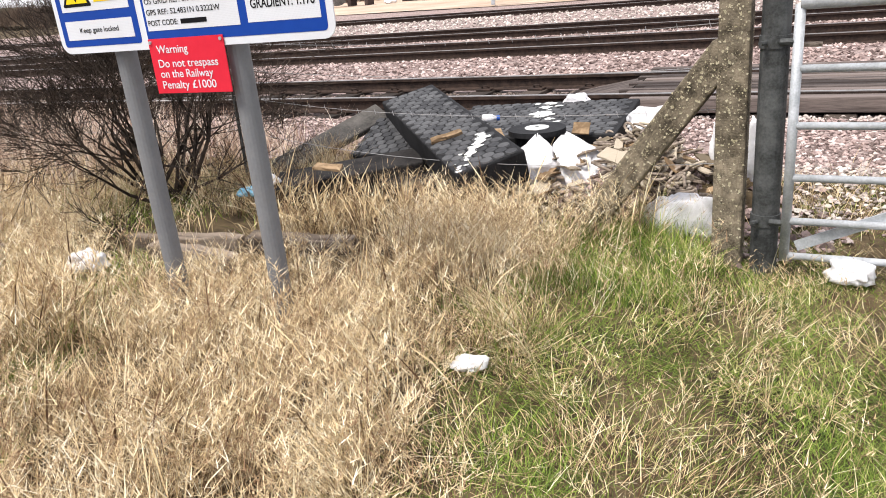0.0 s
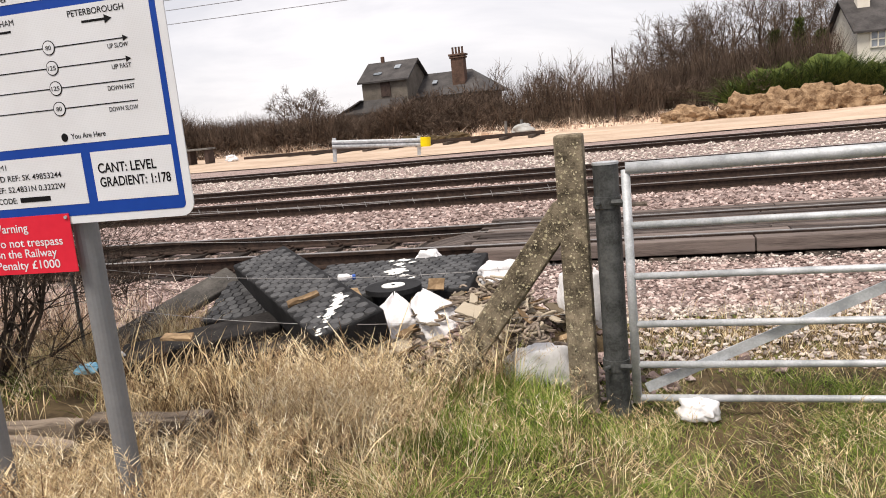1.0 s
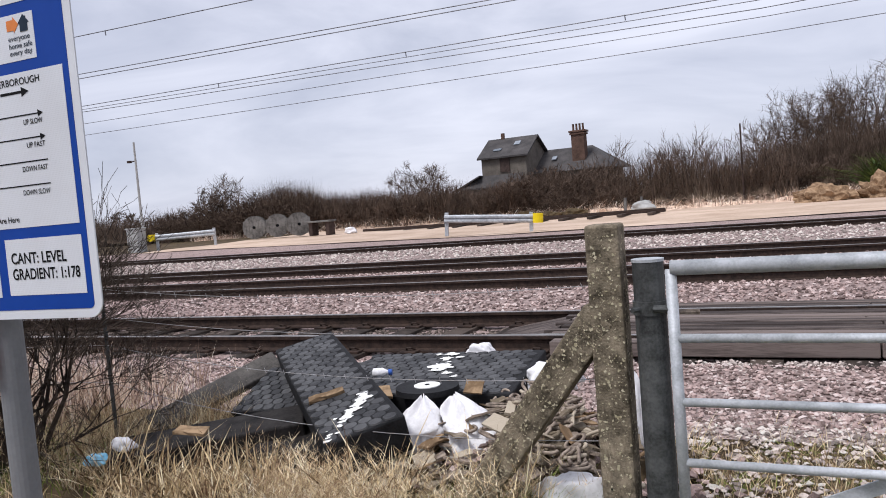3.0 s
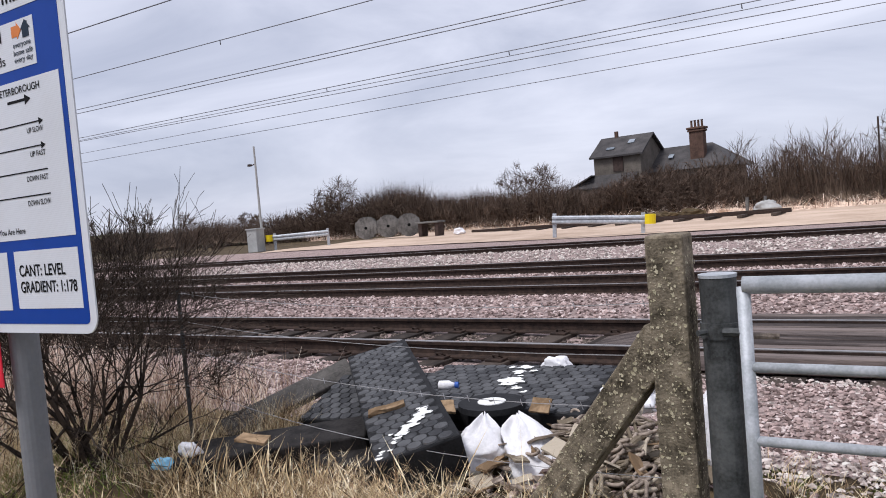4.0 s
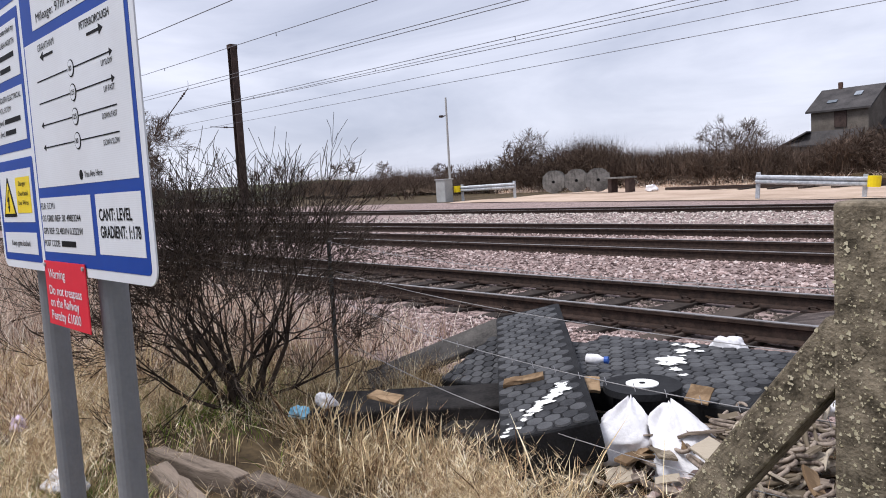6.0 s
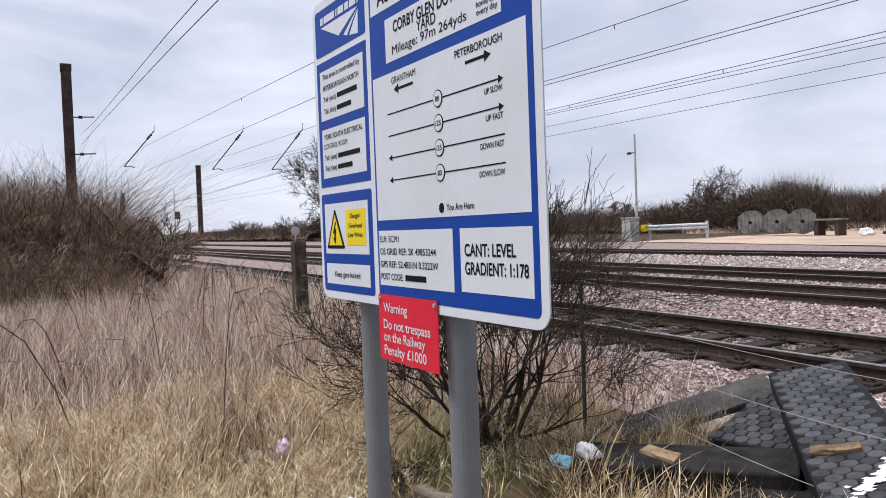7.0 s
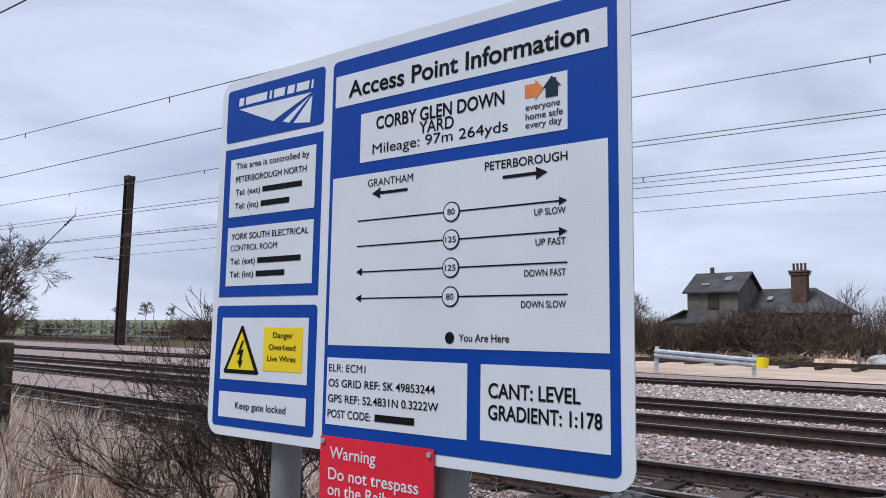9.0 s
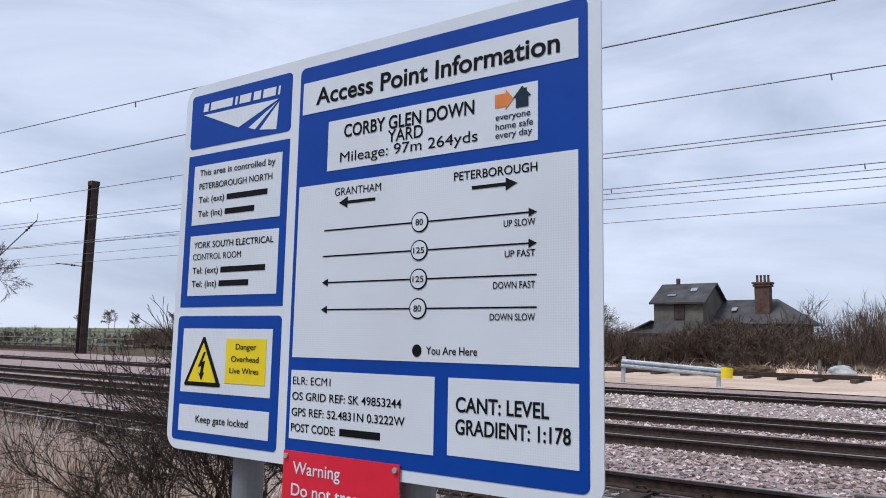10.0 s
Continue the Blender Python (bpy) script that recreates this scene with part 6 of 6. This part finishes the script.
# the pale house among the trees
white_house = thing("pale_house", (14.8, 50.2, 0.1), "cream rendered house with a grey slate roof among the trees", "house", turn=6)
part("wall", gable_walls(bmesh.new(), -2.8, 6, 0, 4.6, 4.05, 5.9), M_CREAM, white_house)
part("roof", gable_roof(bmesh.new(), -2.8, 6.1, 0, 4.6, 4.05, 5.9, 0.3), M_SLATE, white_house, "grey slate roof")
b = bmesh.new()
box(b, (-1.9, 1.8, 5.9), (0.7, 0.6, 1.6), bevel=0.02)
part("chimney", b, M_CREAM, white_house, "pale rendered chimney")
for x in (-1.7, 0.4):
    b = bmesh.new()
    box(b, (x, -0.02, 3.4), (0.8, 0.08, 0.9))
    w = part("window", b, M_GLASS, white_house)
    b = bmesh.new()
    for dx in (-0.4, 0, 0.4):
        box(b, (x + dx, -0.05, 3.4), (0.07, 0.1, 0.95))
    for dz in (-0.45, 0, 0.45):
        box(b, (x, -0.05, 3.4 + dz), (0.85, 0.1, 0.07))
    part("window_frame", b, M_CREAM, w)

# spoil heaps
for i, (x, y, rx, rz) in enumerate(((2.0, 40, 1.35, 0.75), (4.6, 40.6, 1.2, 0.95), (6.2, 40.4, 1.4, 1.05), (7.8, 40.6, 1.3, 1.1), (9.6, 41, 1.5, 0.95))):
    b = bmesh.new()
    lumpy(b, (0, 0, 0), (rx, 1.1, rz), 0.35, 2.6, 4, i * 3.1)
    for v in b.verts:
        v.co += v.normal * 0.08 * noise.noise(v.co * 5)
    ob = part("spoil_heap", b, M_WOODCHIP)
    ob.location = (x, y, 0.1)
    tagged(ob, "heap of brown woodchip and soil on the yard", "spoil heap", "spoil heaps")
for i in range(14):
    rgx = np.random.default_rng(300 + i)
    b = bmesh.new()
    lumpy(b, (0, 0, 0.1), (rgx.uniform(0.3, 0.9), 0.4, rgx.uniform(0.12, 0.35)), 0.4, 2.6, 3, i * 1.7)
    ob = part("earth_bank", b, M_SOIL)
    ob.location = (rgx.uniform(-19.5, -10.5), rgx.uniform(40.5, 43), 0.15)
    tagged(ob, "low bank of brown earth and turf", "earth bank", "earth banks")


def barrier(p, q, yellow_at_end, label):
    """A road-side beam barrier from p to q with a yellow end cap."""
    t = thing("crash_barrier", p, label, "barrier", "crash barriers")
    d = Vector((q[0] - p[0], q[1] - p[1], q[2] - p[2]))
    m = Matrix.Rotation(math.atan2(d.y, d.x), 4, "Z") @ Matrix.Rotation(-math.atan2(d.z, math.hypot(d.x, d.y)), 4, "Y")
    L = d.length
    prof = [(-0.02, 0.48), (0.05, 0.53), (0.05, 0.59), (-0.02, 0.64), (0.05, 0.69), (0.05, 0.75), (-0.02, 0.80), (-0.05, 0.80), (-0.05, 0.48)]
    b = bmesh.new()
    ea = [b.verts.new(m @ Vector((0, -y, z))) for y, z in prof]
    eb = [b.verts.new(m @ Vector((L, -y, z))) for y, z in prof]
    for i in range(len(prof)):
        j = (i + 1) % len(prof)
        b.faces.new((ea[i], ea[j], eb[j], eb[i]))
    b.faces.new(ea), b.faces.new(eb[::-1])
    bmesh.ops.recalc_face_normals(b, faces=b.faces)
    part("beam", b, M_GALV, t)
    for s in (0.02, 0.98):
        b = bmesh.new()
        box(b, (L * s, 0.09, 0.42), (0.14, 0.1, 0.94), m=m, bevel=0.01)
        part("post", b, M_GALV, t)
    b = bmesh.new()
    x = L + 0.2 if yellow_at_end else -0.2
    tube(b, [m @ Vector((x, -0.02, 0.48)), m @ Vector((x, -0.02, 0.84))], 0.20, 14)
    part("end_cap", b, M_YELLOW, t, "yellow rounded end cap")
    return t


barrier((-12.08, 27.7, 0.14), (-8.62, 28.3, -0.10), True, "galvanised crash barrier with a yellow end by the level yard")
barrier((-30.1, 30.4, 0.22), (-27.1, 31.6, 0.27), False, "galvanised crash barrier with a yellow end by the cabinet")
cab = thing("trackside_cabinet", (-30.8, 29.8, 0.18), "pale grey trackside equipment cabinet", "cabinet")
b = bmesh.new()
box(b, (0, 0, 0.62), (0.75, 0.6, 1.24), bevel=0.02)
part("body", b, M_CABINET, cab)
b = bmesh.new()
box(b, (0, 0, 1.27), (0.85, 0.7, 0.07), bevel=0.02)
part("lid", b, M_CABINET, cab)
pole = thing("telegraph_pole", (-30.72, 30.2, 0.24), "slender grey pole with a small bracket", "pole")
b = bmesh.new()
tube(b, [(0, 0, 0), (0, 0, 5.75)], [0.075, 0.05], 8)
part("shaft", b, M_CABINET, pole)
b = bmesh.new()
tube(b, [(-0.45, 0, 4.72), (0.05, 0, 4.78)], 0.03, 6)
box(b, (-0.45, 0, 4.75), (0.2, 0.15, 0.12))
part("bracket", b, M_MAST, pole)
pole2 = thing("telegraph_pole", (-1.78, 46, 0.1), "thin dark pole among the saplings", "pole")
b = bmesh.new()
tube(b, [(0, 0, 0), (0, 0, 4.4)], [0.06, 0.045], 8)
part("shaft", b, M_MAST, pole2)

# cable reels and a trestle
for i, (x, dz) in enumerate(((-27.95, 0), (-26.45, 0.02), (-25.1, 0))):
    t = thing("cable_reel", (x, 36 + 0.15 * i, 0.95 + dz), "weathered grey wooden cable reel standing on edge", "cable reel", "cable reels", turn=34 + 7 * (i - 1))
    for y in (-0.3, 0.3):
        b = bmesh.new()
        tube(b, [(0, y - 0.03, 0), (0, y + 0.03, 0)], 0.67, 26)
        fl = part("flange", b, M_REEL, t)
        for k in range(-3, 4):
            hw = math.sqrt(0.67 ** 2 - (k * 0.18) ** 2) * 0.97
            b = bmesh.new()
            box(b, (k * 0.18, y - 0.04, 0), (0.16, 0.02, 2 * hw))
            part("plank", b, M_REEL, fl)
    b = bmesh.new()
    tube(b, [(0, -0.3, 0), (0, 0.3, 0)], 0.35, 18)
    part("core", b, M_SLAB, t)
    # No hole is cut; a black disc gives its darkness
    b = bmesh.new()
    tube(b, [(0, -0.36, 0), (0, -0.33, 0)], 0.09, 10)
    part("bore", b, M_BLACK, t)
tr = thing("trestle", (-23.35, 36, 0.22), "low dark trestle with a pale top", "trestle")
b = bmesh.new()
box(b, (0, 0, 0.78), (1.5, 0.8, 0.1), bevel=0.02)
part("top", b, M_REEL, tr)
for x in (-0.55, 0.55):
    b = bmesh.new()
    box(b, (x, 0, 0.37), (0.25, 0.6, 0.74), bevel=0.02)
    part("leg", b, M_MAST, tr)
sack((-21.5, 36, 0.2), (0.3, 0.2, 0.18), 11.0, "white sack dumped by the trestle")
sack((-6.8, 42.5, 0.12), (0.55, 0.35, 0.27), 12.0, "grey-white rubble sack at the yard's edge", amount=0.4, material=M_CABINET)
for i, x in enumerate((-7.8, -6.9)):
    b = bmesh.new()
    tube(b, [(0, 0, 0), (0.03, 0, 0.8)], [0.09, 0.08], 7)
    ob = part("wooden_stake", b, M_REEL)
    ob.location = (x, 42.8, 0.1)
    tagged(ob, "short pale wooden stake at the yard's edge", "stake", "wooden stakes")

# the far boundary fence
for i in range(6):
    x = -78.5 + i * 4.2
    t = thing("fence_bay", (x, 33.4, 0.25), "weathered timber post and rail fence bay", "fence", "fence bays")
    for dx in (0.0, 2.0):
        b = bmesh.new()
        box(b, (dx, 0, 0.85), (0.18, 0.14, 1.75))
        part("post", b, M_REEL, t)
    for z in (0.5, 1.0, 1.5):
        b = bmesh.new()
        box(b, (2.1, -0.08, z), (4.2, 0.06, 0.12))
        part("rail", b, M_REEL, t)
b = bmesh.new()
box(b, (0, 0, 0.25), (30, 0.4, 0.5))
ob = part("retaining_wall", b, M_MAST)
ob.location = (-74, 32.6, 0)
tagged(ob, "low dark retaining wall beside the far track", "wall", kind="structure")
